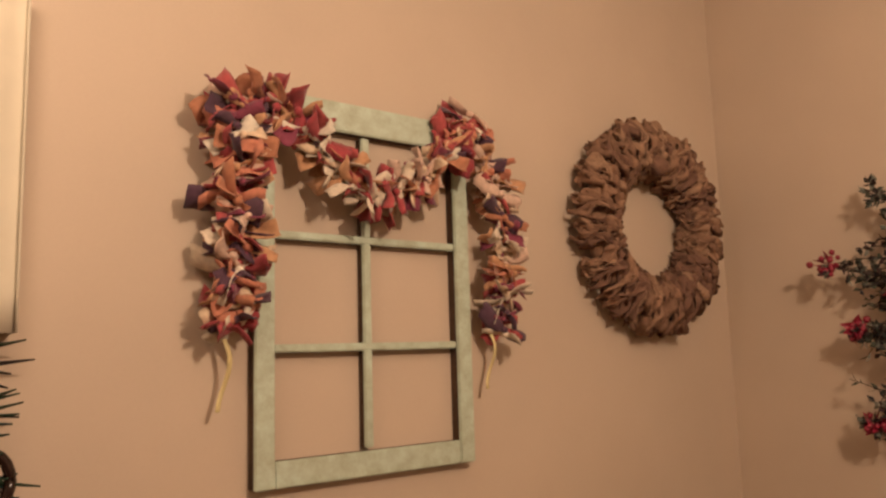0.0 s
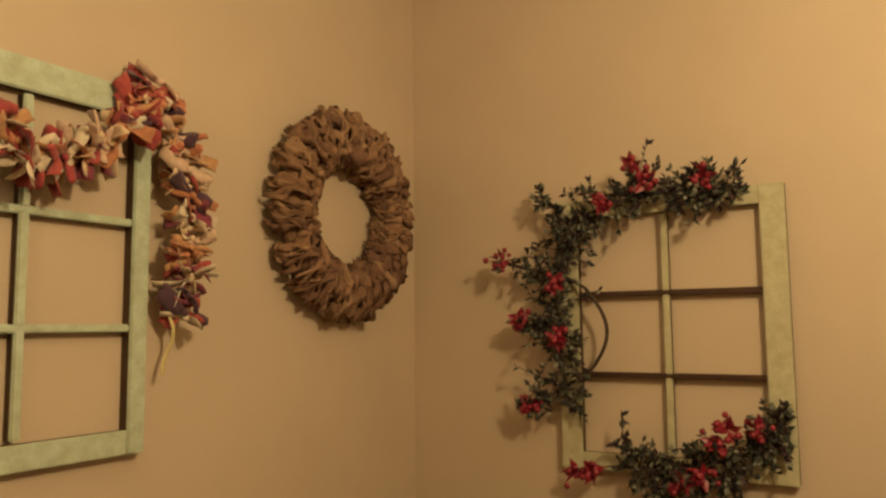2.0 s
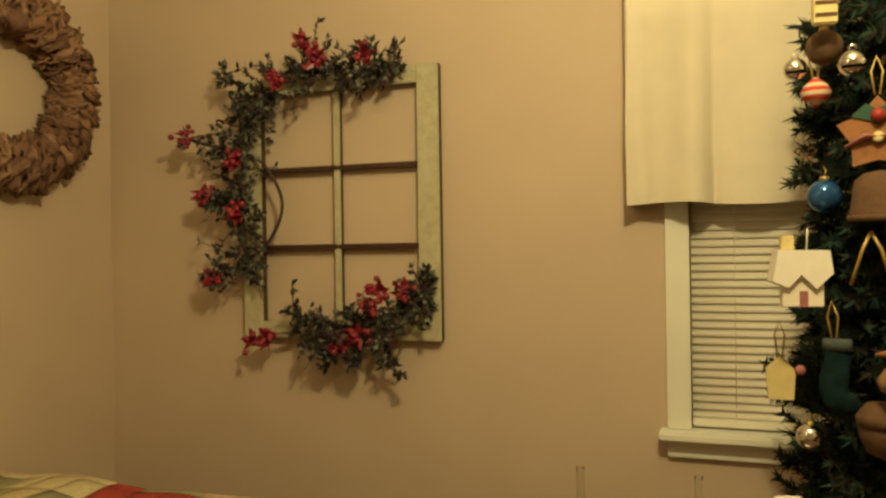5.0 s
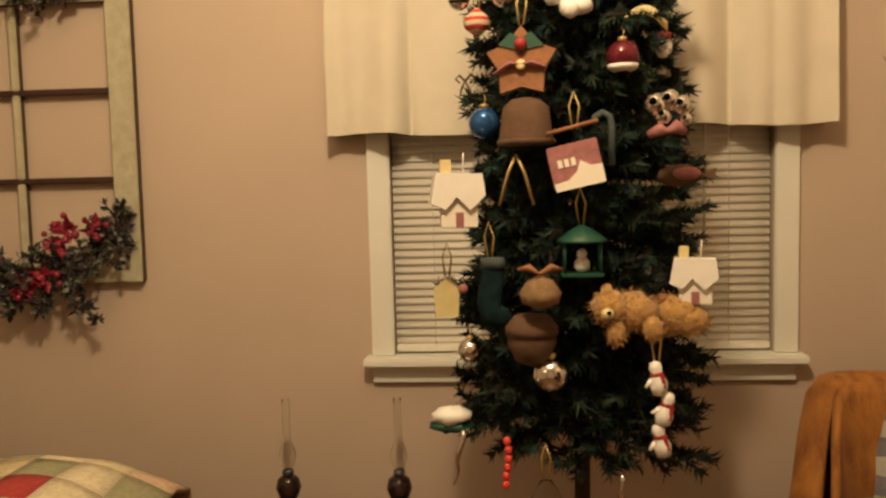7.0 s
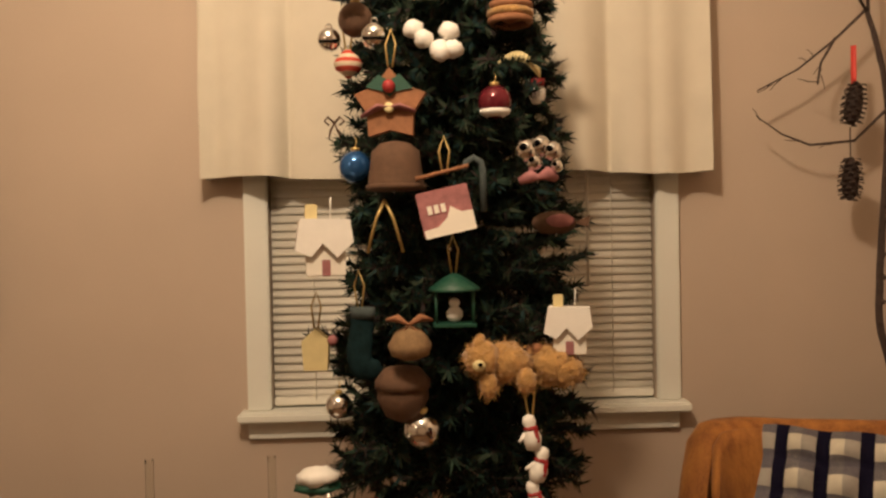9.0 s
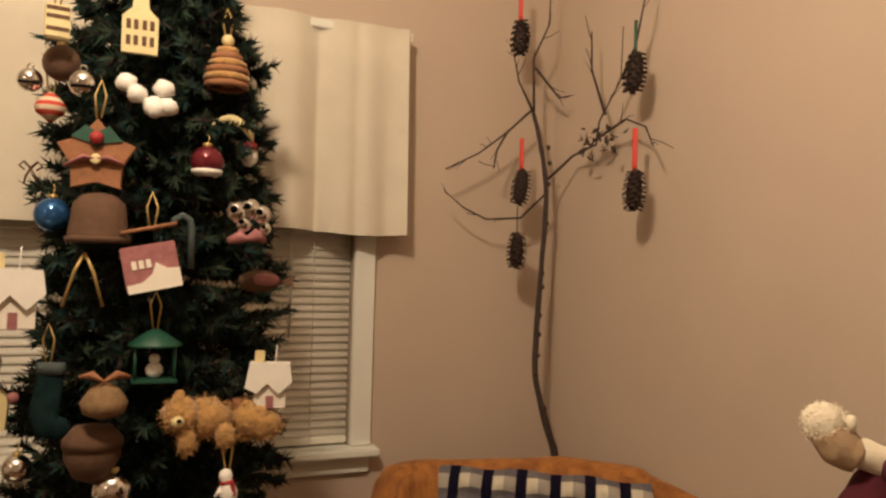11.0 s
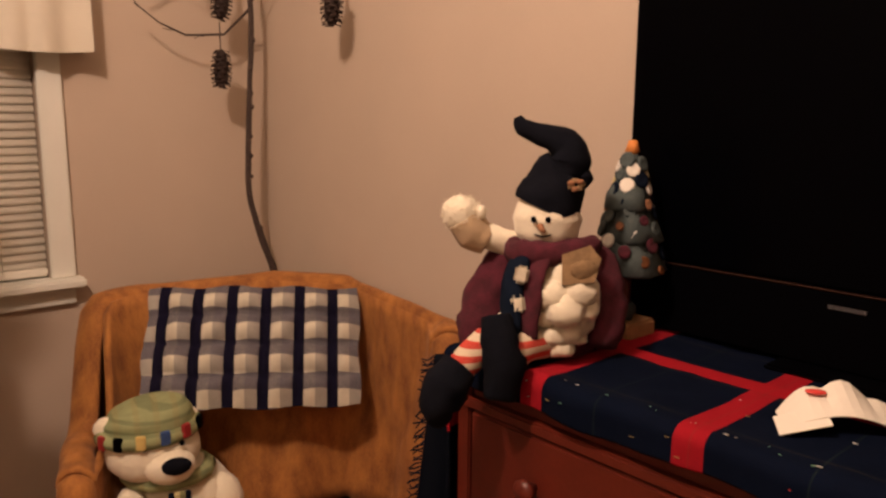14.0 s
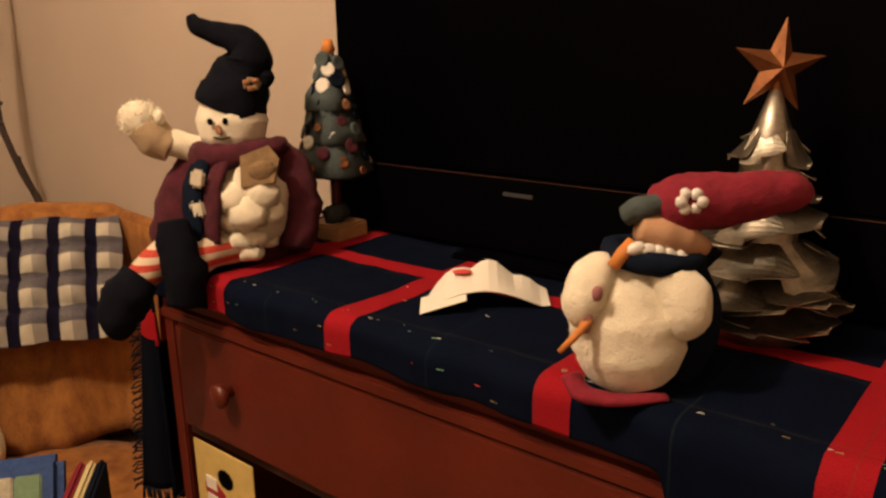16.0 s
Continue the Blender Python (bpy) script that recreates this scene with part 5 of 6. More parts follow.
for y0, y1 in ((0.10, 1.052), (-0.868, 0.09)):
    dr = part("drawer_front", cbox(CX0 - 0.004, CX0 + 0.02, y0, y1, 0.570, CT - 0.088, M_MAHOGANY, 0.004), cab)
    for yk in (y1 - 0.145, y0 + 0.145):
        part("knob", Geo().lathe([(0.008, 0), (0.008, 0.012), (0.019, 0.018), (0.020, 0.026), (0.012, 0.032)], M_MAHOGANY, 14, Matrix.Translation((CX0 - 0.004 - o.x, yk - o.y, 0.672 - o.z)) @ pose(0, 0, 0, 0, -90, 0)), dr, "round turned wooden knob")
    part("door", cbox(CX0 - 0.002, CX0 + 0.02, y0, y1, 0.075, 0.30, M_DARKWOOD, 0.004), cab)
t = thing("picture_card", (2.549, 0.945, 0.39), "yellow card with red and black figures under the drawer", "card")
part("sheet", Geo().box(-0.002, 0.001, -0.080, 0.080, -0.06, 0.165, M_YELLOWCARD, 0.0008), t)
part("red_print", Geo().prism([(-0.050, 0.05), (-0.01, 0.045), (0.0, 0.085), (-0.03, 0.105), (-0.055, 0.09)], -0.0035, -0.002, M_REDPAINT, pose(0, 0, 0, 0, 0, -90)), t)
part("dark_print", Geo().ball((-0.003, -0.005, 0.115), (0.0025, 0.022, 0.018), M_BLACK, 10), t)
for k in range(3):
    part("pale_print", Geo().box(-0.0042, -0.0022, 0.020, 0.050, 0.02 + k * 0.032, 0.042 + k * 0.032, M_PAPER), t)


def overhang(y):
    """How far the cloth falls over the front: short along the drawers, long beyond them."""
    k = min(1.0, max(0.0, (0.20 - y) / 0.06))
    return 0.050 + 0.006 * noise.noise((y * 6, 0, 4)) + 0.30 * k * k * (3 - 2 * k)


def throw(u, v):
    """The cloth over the cabinet: u along it, v from the wall over the front edge."""
    y = 1.105 - u * 2.0
    flat = 2.975 - 2.553
    s_ = v / 0.72 * flat if v < 0.72 else flat + (v - 0.72) / 0.28 * overhang(y)
    r = 0.012
    z = CT + 0.010 + 0.004 * noise.noise((y * 7, s_ * 9, 2)) + 0.002 * noise.noise((y * 23, s_ * 17, 5))
    if s_ < flat:
        return (2.975 - s_, y, z)
    k = min(1.0, (s_ - flat) / (r * 1.5))
    x = 2.553 - 0.011 * math.sin(k * math.pi / 2) - 0.004 * math.sin(y * 40) - 0.004 * noise.noise((y * 15, s_ * 4, 8)) * k
    return (x, y, z - 0.012 * k - max(0, s_ - flat - r) * 0.92)


plaid = thing("tartan_throw", (0, 0, 0), "navy tartan throw with red stripes draped over the cabinet", "throw")
part("top_cloth", Geo().grid(throw, 200, 56, M_PLAID, 0.006), plaid)


def drape(u, v):
    """The corner that hangs free at the cabinet's end."""
    a = u * 2.2 - 0.3
    wave = 0.020 * math.sin(u * 9) * v
    rr = 0.006 + 0.105 * u * (0.55 + 0.45 * v)
    return (2.540 + 0.025 * math.sin(u * 5) * v + 0.02 * u + wave * 0.5, 1.092 + rr + wave * 0.3, CT + 0.004 - 0.43 * v - 0.02 * u)


M_DRAPE = woven("tartan_drape", (0.004, 0.006, 0.012), [("Z", 0.705, 0.060, 0, (0.36, 0.012, 0.015), 0.9)])
part("corner_drape", Geo().grid(drape, 24, 24, M_DRAPE, 0.005), plaid)
part("end_drape", Geo().grid(lambda u, v: (2.56 + u * 0.40, 1.104 + 0.012 * math.sin(u * 17) * v + 0.03 * v, CT + 0.008 - 0.40 * v), 24, 10, M_DRAPE, 0.005), plaid)
fr = Geo()
for k in range(60):
    f = (k + 0.5) / 60
    p = Vector(drape(1.0, f))
    fr.tube([p, p + Vector((-0.004, 0.012, -0.004 + R.uniform(-0.01, 0.004))), p + Vector((-0.006, 0.024 + R.uniform(-0.006, 0.006), -0.014 + R.uniform(-0.008, 0.008)))], 0.0016, M_NAVY, 4)
for k in range(26):
    p = Vector(drape((k + 0.5) / 26, 1.0))
    fr.tube([p, p + Vector((R.uniform(-0.004, 0.004), R.uniform(-0.003, 0.003), -0.025))], 0.0016, M_NAVY, 4)
tagged(part("fringe", fr, plaid), kind="stuff")
# Sparkle on the cloth, put in as short white, green, gold and red dashes.
glint = Geo()
for k in range(44):
    u = R.uniform(0.06, 0.56)
    v = R.choice((0.70, 0.705, 0.71, R.uniform(0.45, 0.70)))
    ln = R.uniform(0.0008, 0.0035)
    a, b = Vector(throw(u, v)), Vector(throw(u + ln, v + R.uniform(-0.003, 0.003)))
    up = Vector((-0.001, 0, 0.0066))
    glint.tube([a + up, b + up], 0.0005, R.choice((M_WHITE, M_TIN, M_GREENGLINT, M_GREENGLINT, M_GOLD)), 4)
for k in range(14):
    u, v = R.uniform(0.05, 0.46), R.uniform(0.76, 0.94)
    a, b = Vector(throw(u, v)), Vector(throw(u + R.uniform(0.001, 0.005), v))
    glint.tube([a + Vector((-0.0066, 0, 0)), b + Vector((-0.0066, 0, 0))], 0.0005, R.choice((M_GOLD, M_REDRIB, M_GREENGLINT)), 4)
tagged(part("metallic_thread", glint, plaid, "short pale and coloured dashes painted as thread glints"), kind="stuff")

# ---- television ----
tv = thing("television", (2.90, 0.475, CT + 0.013), "large flat black television switched off", "television")
z0 = CT + 0.013
part("housing", Geo().box(0.004, 0.055, -0.535, 0.535, 0.075, 1.540 - z0, M_BLACK, 0.008), tv)
part("screen", Geo().box(-0.001, 0.004, -0.515, 0.515, 0.138, 1.520 - z0, M_SCREEN, 0.001), tv)
part("bezel", Geo().box(-0.012, 0.004, -0.535, 0.535, 0.012, 0.134, M_BLACK, 0.004), tv)
# Bezel lip in brown, its colour standing in for light along the edge.
part("lit_lip", Geo().box(-0.0135, -0.010, -0.530, 0.530, 0.1328, 0.1342, M_DARKWOOD, 0.0004), tv, "thin bezel lip coloured brown as a lit edge")
part("maker_mark", Geo().box(-0.0135, -0.012, 0.095, 0.150, 0.106, 0.112, M_GREY), tv, "small grey mark")
part("neck", Geo().box(0.010, 0.045, -0.08, 0.08, 0.008, 0.08, M_BLACK, 0.004), tv)
part("foot", Geo().box(-0.06, 0.065, -0.22, 0.22, 0.0, 0.012, M_BLACK, 0.004), tv)
single("wooden_riser", Geo().box(2.962, 2.984, 0.90, 1.075, CT + 0.012, CT + 0.068, M_MAHOGANY, 0.004), "low mahogany strip behind the television", "shelf")

# ---- seated snowman doll ----
g = Geo()
g.tube([(0.0, 0.02, -0.002), (0, 0.02, 0.03), (0.0, 0.014, 0.09), (-0.004, 0.008, 0.14), (-0.010, 0.0, 0.172)], [0.070, 0.086, 0.082, 0.066, 0.036], M_PLUM, 24, lumps=0.16)
g.ball((0.016, -0.054, 0.092), (0.052, 0.040, 0.066), M_FLEECE, 26, 0.18, freq=14)
for x, y, z, r in ((-0.004, -0.086, 0.104, 0.027), (0.034, -0.084, 0.108, 0.027), (0.014, -0.092, 0.084, 0.030), (0.044, -0.076, 0.082, 0.022), (-0.012, -0.080, 0.074, 0.022)):
    g.ball((x, y, z), (r, r * 0.75, r * 0.8), M_FLEECE, 16, 0.30, freq=14)
for x, y, z, r in ((-0.026, -0.074, 0.046, 0.020), (-0.004, -0.082, 0.042, 0.022), (0.020, -0.078, 0.046, 0.020), (-0.014, -0.076, 0.026, 0.019), (0.010, -0.080, 0.024, 0.019), (0.034, -0.064, 0.036, 0.016)):
    g.ball((x, y, z), (r * 1.15, r * 0.8, r * 0.62), M_FLEECE, 14, 0.40, freq=16)
g.tube([(-0.010, -0.008, 0.168), (-0.010, -0.010, 0.184), (-0.010, -0.010, 0.206), (-0.009, -0.009, 0.224), (-0.006, -0.006, 0.236)], [0.034, 0.048, 0.052, 0.046, 0.024], M_FLEECE, 22, lumps=0.05)
g.tube([(-0.014, -0.010, 0.217), (-0.009, -0.009, 0.228), (0.000, -0.005, 0.248), (0.004, 0, 0.268), (0.012, 0, 0.276), (0.019, 0, 0.290), (0.014, 0, 0.310), (-0.006, 0, 0.322), (-0.030, 0, 0.329), (-0.050, 0, 0.338), (-0.058, 0, 0.352)], [0.0500, 0.0515, 0.0465, 0.040, 0.034, 0.036, 0.027, 0.020, 0.015, 0.013, 0.006], M_BLACKKNIT, 20, lumps=0.13)
g.tube([(0.036, -0.006, 0.276), (0.040, -0.010, 0.262), (0.038, -0.016, 0.252)], [0.014, 0.017, 0.006], M_BLACKKNIT, 12, lumps=0.3)
for k in range(7):
    a = k * 0.9
    g.ball((0.028 + 0.008 * math.cos(a), -0.048 - 0.002 * (k % 2), 0.258 + 0.006 * math.sin(a)), (0.006, 0.004, 0.004), (M_TANCLOTH, M_ORANGE)[k % 2], 8, 0.4)
for x in (-0.032, -0.011):
    g.ball((x, -0.061, 0.209), (0.0042, 0.003, 0.0048), M_BLACK, 8)
g.tube([(-0.022, -0.058, 0.199), (-0.020, -0.068, 0.196), (-0.016, -0.074, 0.193)], [0.0055, 0.0045, 0.002], M_ORANGE, 8)
g.tube([(-0.030, -0.056, 0.187), (-0.018, -0.060, 0.184), (-0.006, -0.059, 0.187)], 0.0012, M_BLACK, 5)
g.tube([(-0.062, 0.0, 0.160), (-0.050, -0.046, 0.158), (-0.02, -0.066, 0.160), (0.02, -0.064, 0.164), (0.052, -0.036, 0.168), (0.058, 0.0, 0.166)], [0.016, 0.019, 0.018, 0.017, 0.016, 0.014], M_PLUM, 14, lumps=0.3)
g.tube([(-0.044, -0.060, 0.160), (-0.058, -0.078, 0.128), (-0.062, -0.092, 0.086), (-0.060, -0.100, 0.046)], [0.017, 0.021, 0.020, 0.012], M_NAVY, 14, flat=0.45, lumps=0.25)
g.tube([(-0.016, -0.072, 0.158), (-0.030, -0.090, 0.126), (-0.036, -0.098, 0.082), (-0.034, -0.104, 0.044)], [0.014, 0.017, 0.019, 0.014], M_PLUM, 14, flat=0.45, lumps=0.3)
for x, z, tilt in ((-0.048, 0.136, 10), (-0.052, 0.094, -8)):
    g.box(-0.010, 0.010, -0.004, 0.004, -0.013, 0.013, M_FLEECE, 0.004, pose(x, -0.102, z, 0, tilt, 0))
g.prism([(-0.030, -0.020), (0.016, -0.026), (0.032, 0.004), (0.022, 0.026), (-0.020, 0.022)], -0.006, 0.006, M_TANCLOTH, pose(0.034, -0.086, 0.146, -18, -14, 0))
g.ball((0.040, -0.092, 0.142), (0.020, 0.008, 0.014), M_TANCLOTH, 12, 0.5, freq=16)
g.tube([(-0.056, 0.0, 0.160), (-0.082, -0.008, 0.170), (-0.104, -0.012, 0.178)], [0.021, 0.020, 0.020], M_FLEECE, 14, lumps=0.1)
g.tube([(-0.100, -0.012, 0.170), (-0.120, -0.014, 0.182), (-0.136, -0.016, 0.204)], [0.022, 0.029, 0.027], M_TANFLEECE, 16, lumps=0.12)
g.ball((-0.140, -0.018, 0.212), (0.029, 0.026, 0.026), M_FLEECE, 18, 0.12)
g.ball((-0.110, -0.026, 0.214), (0.009, 0.010, 0.012), M_FLEECE, 10, 0.1)
g.fuzz((-0.138, -0.018, 0.210), (0.030, 0.027, 0.028), 420, 0.006, M_FLEECE, 11)
g.tube([(0.046, 0.004, 0.160), (0.072, -0.010, 0.125), (0.082, -0.026, 0.07), (0.076, -0.046, 0.020)], [0.022, 0.032, 0.032, 0.022], M_PLUM, 16, lumps=0.25)
g.tube([(-0.056, 0.014, 0.158), (-0.088, 0.0, 0.10), (-0.106, -0.014, 0.045), (-0.112, -0.024, 0.006)], [0.026, 0.036, 0.038, 0.026], M_PLUM, 16, lumps=0.25)
g.tube([(-0.060, -0.072, 0.066), (-0.082, -0.092, 0.052), (-0.098, -0.106, 0.036)], [0.016, 0.018, 0.019], M_FLEECE, 12, lumps=0.2)
g.tube([(-0.094, -0.102, 0.040), (-0.116, -0.118, 0.022), (-0.136, -0.132, 0.002)], [0.023, 0.023, 0.021], M_STRIPE, 14)
g.tube([(-0.132, -0.128, 0.008), (-0.152, -0.142, -0.018), (-0.160, -0.148, -0.050), (-0.150, -0.146, -0.066)], [0.026, 0.034, 0.028, 0.012], M_BLACKKNIT, 16, lumps=0.2)
g.tube([(-0.014, -0.070, 0.030), (-0.040, -0.098, 0.032), (-0.060, -0.120, 0.020)], [0.023, 0.023, 0.021], M_STRIPE, 14)
g.tube([(-0.084, -0.124, 0.082), (-0.078, -0.134, 0.050), (-0.070, -0.138, 0.012), (-0.074, -0.140, -0.030)], [0.020, 0.027, 0.031, 0.024], M_BLACKKNIT, 16, lumps=0.2)
single("snowman_doll", g, "seated stuffed snowman in plum coat and black stocking hat", "doll", at=pose(2.664, 0.980, CT + 0.013, 0, 0, -46) @ Matrix.Diagonal((1.08, 1.0, 1.10, 1)))

# ---- little button tree ----
t = thing("button_tree", (2.838, 0.955, CT + 0.012), "small grey felt tabletop tree covered with buttons", "decoration")
part("block", Geo().box(-0.038, 0.038, -0.038, 0.038, 0, 0.030, M_TANWOOD, 0.004), t, "square tan wooden block")
part("stem", Geo().tube([(0, 0, 0.026), (0, 0, 0.115)], 0.009, M_MAHOGANY, 8), t)
part("felt_scraps", Geo().ball((-0.012, -0.008, 0.044), (0.022, 0.018, 0.016), M_TEAL, 10, 0.5).ball((0.020, 0.01, 0.040), (0.016, 0.016, 0.013), M_TEAL, 10, 0.5), t)
cone_ = Geo()
for k, (r0, r1, za, zb) in enumerate(((0.064, 0.042, 0.106, 0.168), (0.052, 0.028, 0.158, 0.218), (0.038, 0.018, 0.208, 0.266), (0.026, 0.006, 0.256, 0.302))):
    cone_.lathe([(r0 * 0.8, za), (r0, za + 0.006), ((r0 + r1) / 2 + 0.004, (za + zb) / 2), (r1, zb)], M_TEAL, 20, wobble=0.5)
part("felt_cone", cone_, t)
for k in range(60):
    f = k / 60
    z = 0.112 + 0.18 * f
    r = 0.064 - 0.048 * f
    a = k * 2.399
    d = Vector((math.cos(a), math.sin(a), 0.35)).to_track_quat("Z", "Y").to_matrix().to_4x4()
    pale = f > 0.6
    s_ = R.uniform(0.007, 0.0125) * (1.15 if pale else 1.0)
    part("button", Geo().lathe([(s_, 0), (s_, 0.003), (s_ * 0.75, 0.0045), (s_ * 0.3, 0.003)], R.choice((M_WHITE, M_PAPER, M_TEAL, M_WHITE, M_NAVY, M_CREAM) if pale else (M_TEAL, M_TEAL, M_WHITE, M_ORANGE, M_TEAL, M_NAVY, M_RUST, M_PLUM)), 10), t, at=Matrix.Translation((math.cos(a) * r, math.sin(a) * r, z)) @ d)
t.scale = (1.04, 1.04, 1.09)
part("top_star", Geo().ball((0, 0, 0.308), (0.012, 0.012, 0.014), M_CARROT, 8, 0.4), t, "small orange top")

# ---- second snowman, bending with a long hat ----
g = Geo()
g.tube([(0.004, 0, 0.0), (0.002, 0, 0.012), (0, 0, 0.045), (-0.004, 0, 0.085), (-0.006, 0, 0.120), (-0.004, 0, 0.142)], [0.030, 0.050, 0.066, 0.064, 0.048, 0.026], M_FLEECE, 30, lumps=0.04, flat=0.9)
g.fuzz((0, 0, 0.066), (0.064, 0.057, 0.068), 1500, 0.0045, M_FLEECE, 21)
g.tube([(-0.022, -0.008, 0.146), (-0.034, -0.014, 0.142), (-0.047, -0.020, 0.128), (-0.056, -0.028, 0.108), (-0.058, -0.030, 0.088), (-0.056, -0.030, 0.082)], [0.008, 0.020, 0.025, 0.024, 0.014, 0.003], M_FLEECE, 16, lumps=0.1)
g.tube([(0.018, -0.022, 0.146), (0.030, -0.030, 0.138), (0.046, -0.040, 0.116), (0.048, -0.046, 0.094), (0.044, -0.046, 0.076), (0.042, -0.046, 0.070)], [0.008, 0.022, 0.028, 0.025, 0.014, 0.003], M_FLEECE, 16, lumps=0.1)
g.tube([(0.046, 0.024, 0.006), (0.066, 0.028, 0.05), (0.064, 0.026, 0.10), (0.040, 0.016, 0.146)], [0.040, 0.042, 0.038, 0.028], M_NAVY, 18, lumps=0.2)
g.tube([(0.005 + 0.045 * math.cos(k * 0.524) + 0.018, 0.042 * math.sin(k * 0.524), 0.150 - 0.10 * 0.05 * math.cos(k * 0.524)) for k in range(13)], 0.013, M_NAVY, 8, lumps=0.3)
g.tube([(0.002, -0.016, 0.186), (0.024, -0.014, 0.180), (0.050, -0.012, 0.170), (0.078, -0.010, 0.160)], [0.014, 0.021, 0.020, 0.008], M_PINEFLESH, 14, lumps=0.1)
for k in range(5):
    g.ball((-0.006 + 0.012 * k, -0.036 + 0.002 * k, 0.168 - 0.003 * k), (0.011, 0.008, 0.008), M_WHITE, 10, 0.4)
g.tube([(-0.010, -0.004, 0.196), (0.006, -0.012, 0.206), (0.030, -0.010, 0.210)], [0.012, 0.015, 0.010], M_TEAL, 12, lumps=0.3)
g.tube([(0.022, -0.004, 0.196), (0.044, 0, 0.204), (0.080, 0.004, 0.208), (0.125, 0.006, 0.212), (0.165, 0.008, 0.216), (0.190, 0.008, 0.212)], [0.022, 0.034, 0.031, 0.028, 0.024, 0.010], M_CRIMSON, 18, lumps=0.16)
for k in range(6):
    a = k * 1.047
    g.ball((0.050 + 0.011 * math.cos(a), -0.034 + 0.002 * (k % 3), 0.216 + 0.009 * math.sin(a)), (0.007, 0.004, 0.006), M_WHITE, 8, 0.4)
g.tube([(-0.006, -0.030, 0.172), (-0.018, -0.034, 0.162), (-0.028, -0.036, 0.148)], [0.009, 0.008, 0.007], M_CARROT, 8)
g.tube([(-0.052, -0.046, 0.094), (-0.068, -0.050, 0.076), (-0.084, -0.052, 0.060)], [0.005, 0.0045, 0.003], M_CARROT, 8)
for x, y, z in ((-0.046, -0.050, 0.124), (-0.056, -0.044, 0.086), (-0.054, -0.046, 0.094)):
    g.ball((x, y, z), (0.006, 0.005, 0.009), M_MAUVE, 8)
g.tube([(-0.068, -0.036, 0.026), (-0.056, -0.054, 0.012), (-0.020, -0.062, 0.008), (0.030, -0.054, 0.006)], [0.014, 0.016, 0.012, 0.007], M_CRIMSON, 12, flat=0.5, lumps=0.2)
single("snowman_figure", g, "round white felt snowman with long crimson stocking hat", "figurine", at=pose(2.590, 0.262, CT + 0.013, 0, 0, -50) @ Matrix.Diagonal((0.92, 0.92, 0.90, 1)))

# ---- tin tree with rusty star ----
t = thing("tin_tree", (2.806, 0.203, CT + 0.012), "galvanised tin tabletop tree topped with rusty star", "decoration")
part("core", Geo().lathe([(0.056, 0.0), (0.052, 0.02), (0.042, 0.10), (0.030, 0.17), (0.032, 0.210), (0.018, 0.25), (0.005, 0.288)], M_TIN, 18), t)
for tier, (z, r, n_) in enumerate(((0.018, 0.094, 7), (0.054, 0.098, 8), (0.094, 0.084, 7), (0.134, 0.068, 6), (0.172, 0.054, 6), (0.212, 0.044, 5))):
    def tin_leaf(u, v, r=r):
        half = 0.44 * r * (0.55 + 0.75 * math.sin(min(1.0, u * 1.5) * 1.57)) * (1.0 if u < 0.6 else (1 - ((u - 0.6) / 0.4) ** 1.6) + 0.03)
        w = (v - 0.5) * 2
        return (r * (0.34 + 0.70 * u), w * half, 0.036 - 0.052 * u + 0.018 * u ** 3 - 0.35 * half * w * w * (1 - u) + 0.004 * w * u)
    pet = Geo().grid(tin_leaf, 8, 4, M_TIN, 0.0012, smooth=False).mesh("leaf")
    for k in range(n_):
        part("leaf", pet, t, at=pose(0, 0, z, R.uniform(-14, 14), R.uniform(-18, 12), 360 * k / n_ + tier * 23 + R.uniform(-11, 11)))
star_g = Geo()
sv = [(0, -0.013, 0), (0, 0.013, 0)]
for k in range(10):
    r = 0.054 if k % 2 == 0 else 0.021
    sv.append((r * math.sin(k * math.pi / 5), 0, r * math.cos(k * math.pi / 5)))
star_g.add(sv, [(0, 2 + k, 2 + (k + 1) % 10) for k in range(10)] + [(1, 2 + (k + 1) % 10, 2 + k) for k in range(10)], M_RUST, False)
part("star", star_g, t, "rusty copper five-pointed star", at=pose(0.0, 0, 0.310, 0, 6, -48))
part("star_stem", Geo().lathe([(0.007, 0.262), (0.006, 0.285), (0.004, 0.30)], M_RUST, 8), t)

# ---- folded paper note ----
t = thing("paper_note", (2.690, 0.515, CT + 0.016), "crumpled folded white paper with a red mark", "paper", turn=-52)
part("sheet", Geo().grid(lambda u, v: (-0.075 + 0.16 * u, (v - 0.5) * (0.052 + 0.02 * math.sin(u * 3)) + 0.012 * u, 0.004 + 0.036 * max(0, math.sin(u * math.pi * 1.05 + 0.1)) * (0.7 + 0.3 * v) + 0.012 * abs(math.sin(u * 9)) * v), 14, 4, M_PAPER, 0.0012, smooth=False), t)
part("flap", Geo().grid(lambda u, v: (-0.085 + 0.06 * u, -0.045 + 0.04 * v, 0.004 + 0.018 * u + 0.008 * v), 4, 3, M_PAPER, 0.0012, smooth=False), t)
part("red_mark", Geo().ball((-0.030, 0.018, 0.041), (0.014, 0.009, 0.0024), M_REDRIB, 10), t, "red printed mark")

# ---- sofa end under a patchwork quilt ----
sofa = thing("sofa", (0.2, 1.85, FLOOR), "brown cloth sofa end covered by a quilt", "sofa")
part("body", Geo().box(-0.95, 0.52, -0.36, 0.02, 0.02, 0.70, M_SOFA, 0.05), sofa)
part("arm", Geo().box(0.44, 0.60, -0.36, 0.06, 0.02, 0.60, M_SOFA, 0.05), sofa)


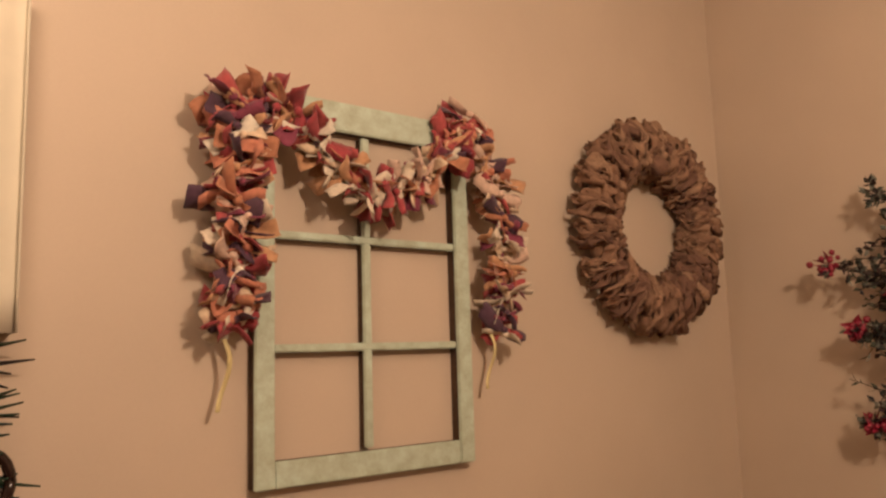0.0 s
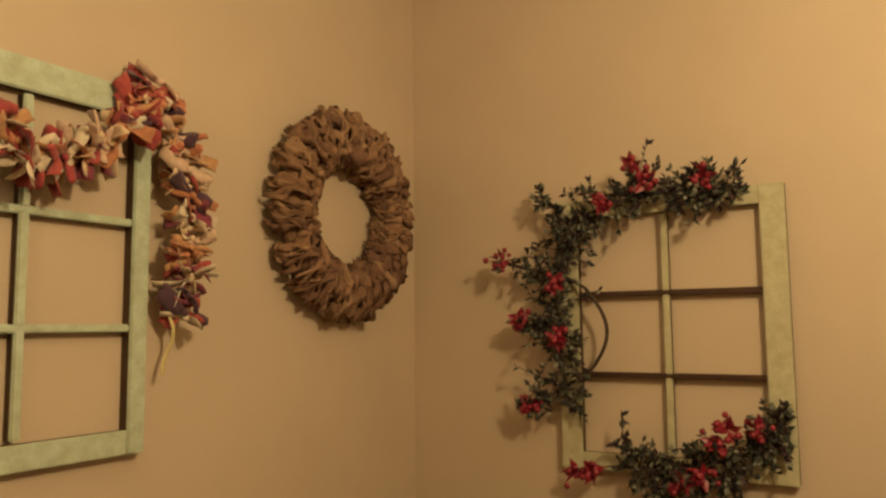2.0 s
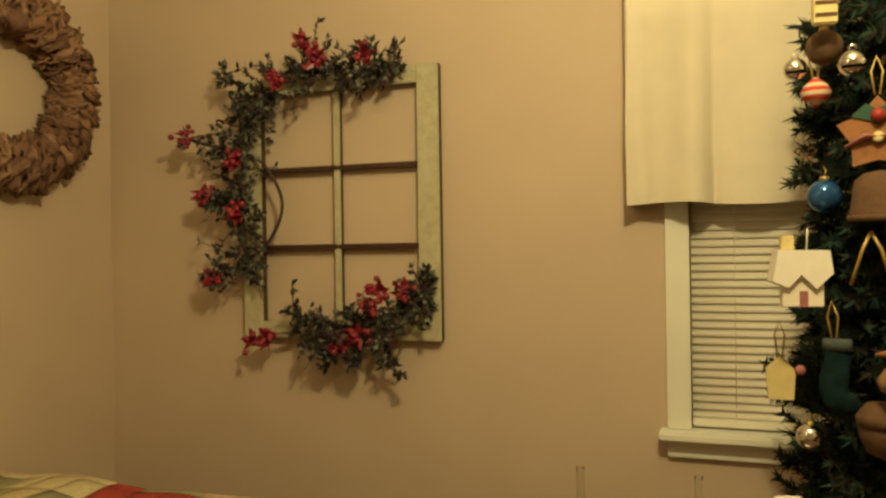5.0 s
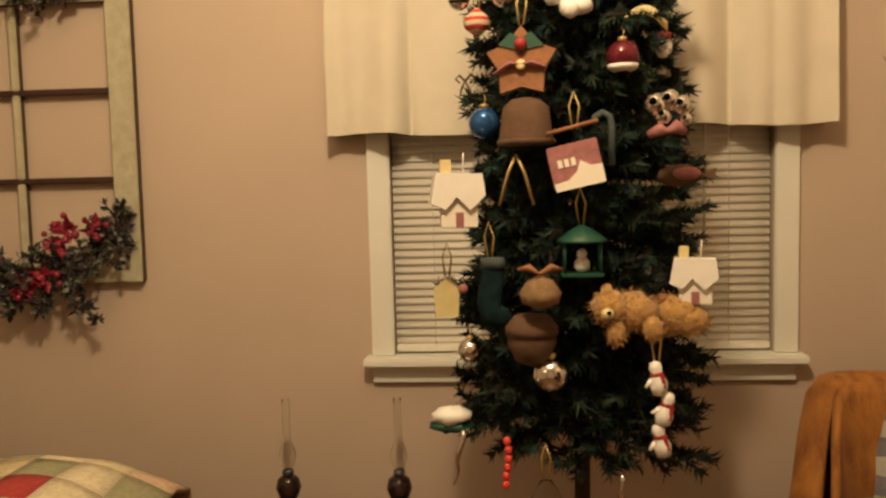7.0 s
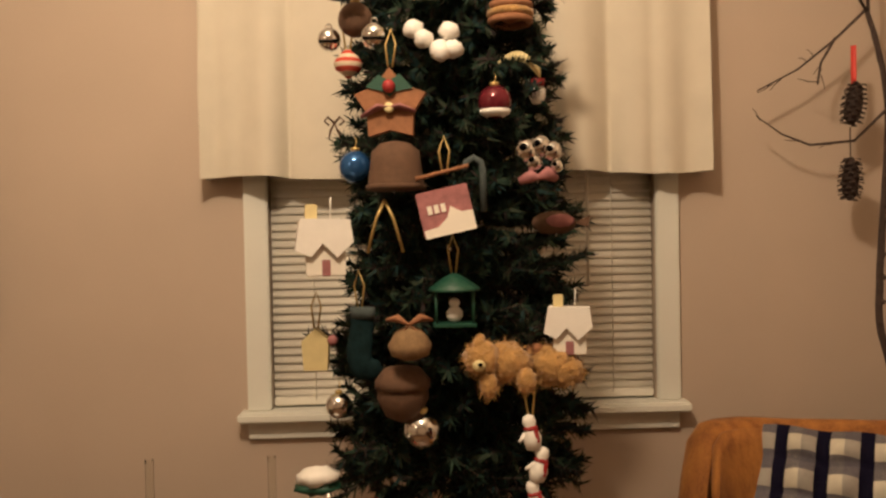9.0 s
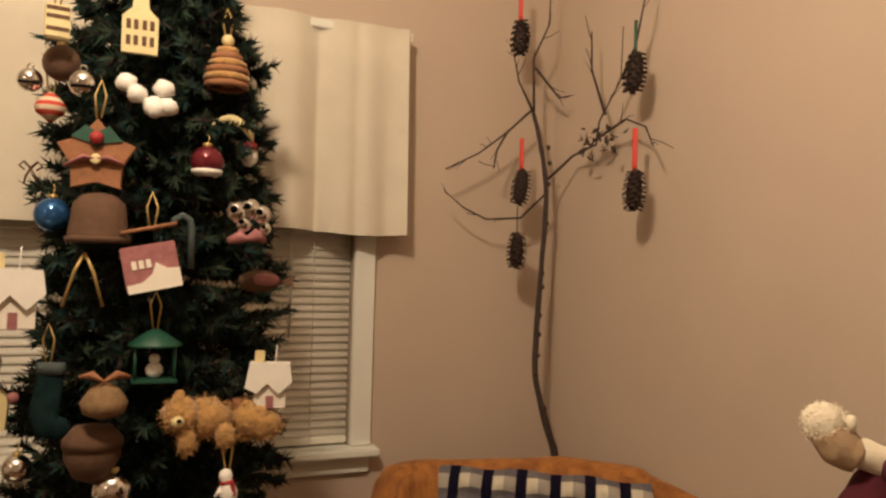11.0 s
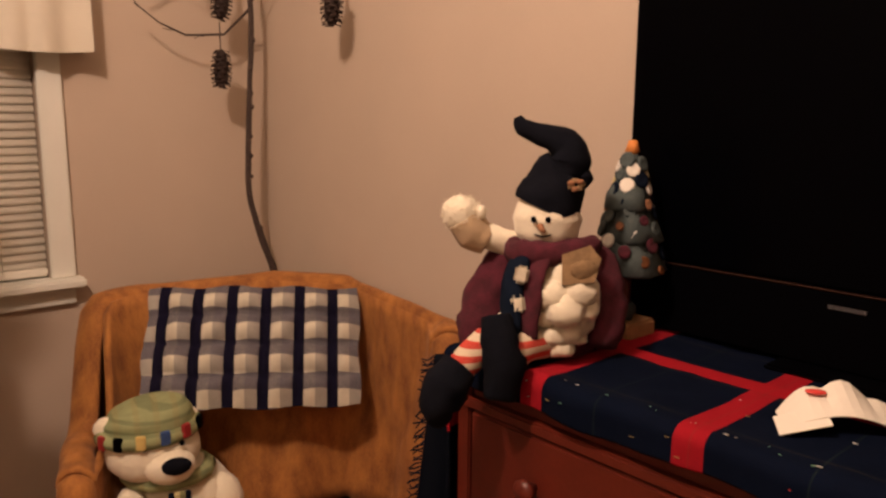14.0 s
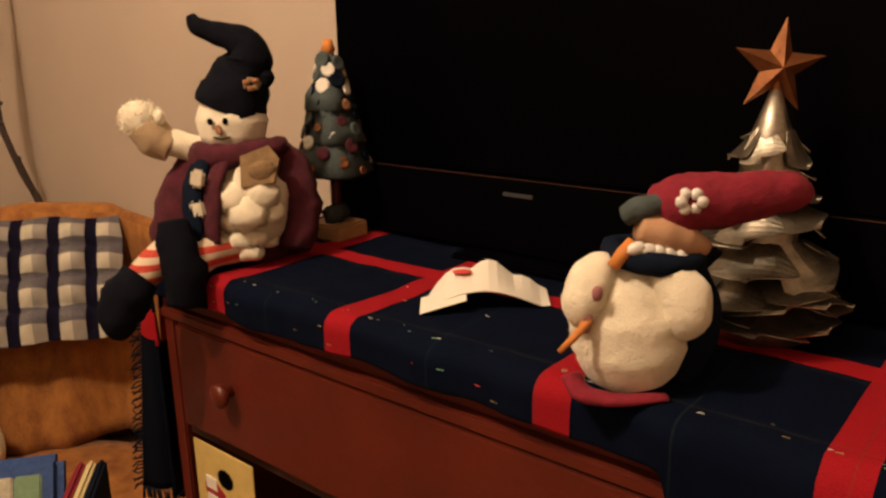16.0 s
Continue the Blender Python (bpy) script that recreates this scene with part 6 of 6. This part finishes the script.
def quilt(u, v):
    x, y = -0.80 + u * 1.62, 1.96 - v * 0.50
    top = 0.668 + 0.018 * noise.noise((x * 5, y * 6, 1)) + 0.010 * math.sin(x * 13) - 0.03 * max(0, 0.15 - v) / 0.15 - 0.20 * max(0, v - 0.8)
    top -= 0.55 * max(0, x - 0.66) ** 1.25
    return (x, y, top - 0.0)


qt = thing("patchwork_quilt", (0, 0, 0), "cream and red patchwork quilt thrown over the sofa", "quilt")
NU, NV = 17, 5
for i in range(NU):
    for j in range(NV):
        part("patch", Geo().grid(lambda u, v: quilt((i + u) / NU, (j + v) / NV), 3, 3, M_QUILT, 0.012), qt)
part("back_fall", Geo().grid(lambda u, v: (quilt(u, 0)[0], 1.96 + 0.012 + 0.006 * math.sin(u * 40), quilt(u, 0)[2] - 0.30 * v), 30, 4, M_TANCLOTH, 0.008), qt)

# ---- low table with two oil lamps ----
tb = thing("low_table", (1.06, 2.40, FLOOR), "low dark wooden side table under the window", "table")
part("tabletop", Geo().box(-0.28, 0.28, -0.10, 0.12, 0.435, 0.46, M_DARKWOOD, 0.005), tb)
for x in (-0.25, 0.25):
    for y in (-0.075, 0.095):
        part("leg", Geo().tube([(x, y, 0.0), (x, y, 0.436)], [0.013, 0.018], M_DARKWOOD, 10), tb)
for x in (0.922, 1.236):
    t = thing("oil_lamp", (x, 2.40, 0.310), "small dark glass oil lamp with a clear chimney", "oil lamp", "oil lamps on the low table")
    part("font", Geo().lathe([(0.028, 0.0), (0.030, 0.006), (0.010, 0.022), (0.009, 0.070), (0.028, 0.088), (0.036, 0.112), (0.030, 0.136), (0.014, 0.148)], M_FONT, 20), t)
    part("burner", Geo().lathe([(0.015, 0.147), (0.017, 0.158), (0.012, 0.166)], M_GREY, 14), t, "metal burner")
    part("chimney", Geo().grid(lambda u, v: ((0.011 + 0.013 * math.sin(math.pi * min(1, v * 2.6)) * (v < 0.385)) * math.cos(u * 6.2832), (0.011 + 0.013 * math.sin(math.pi * min(1, v * 2.6)) * (v < 0.385)) * math.sin(u * 6.2832), 0.165 + 0.20 * v), 16, 14, M_LAMPGLASS, 0.0015), t, "clear glass chimney")
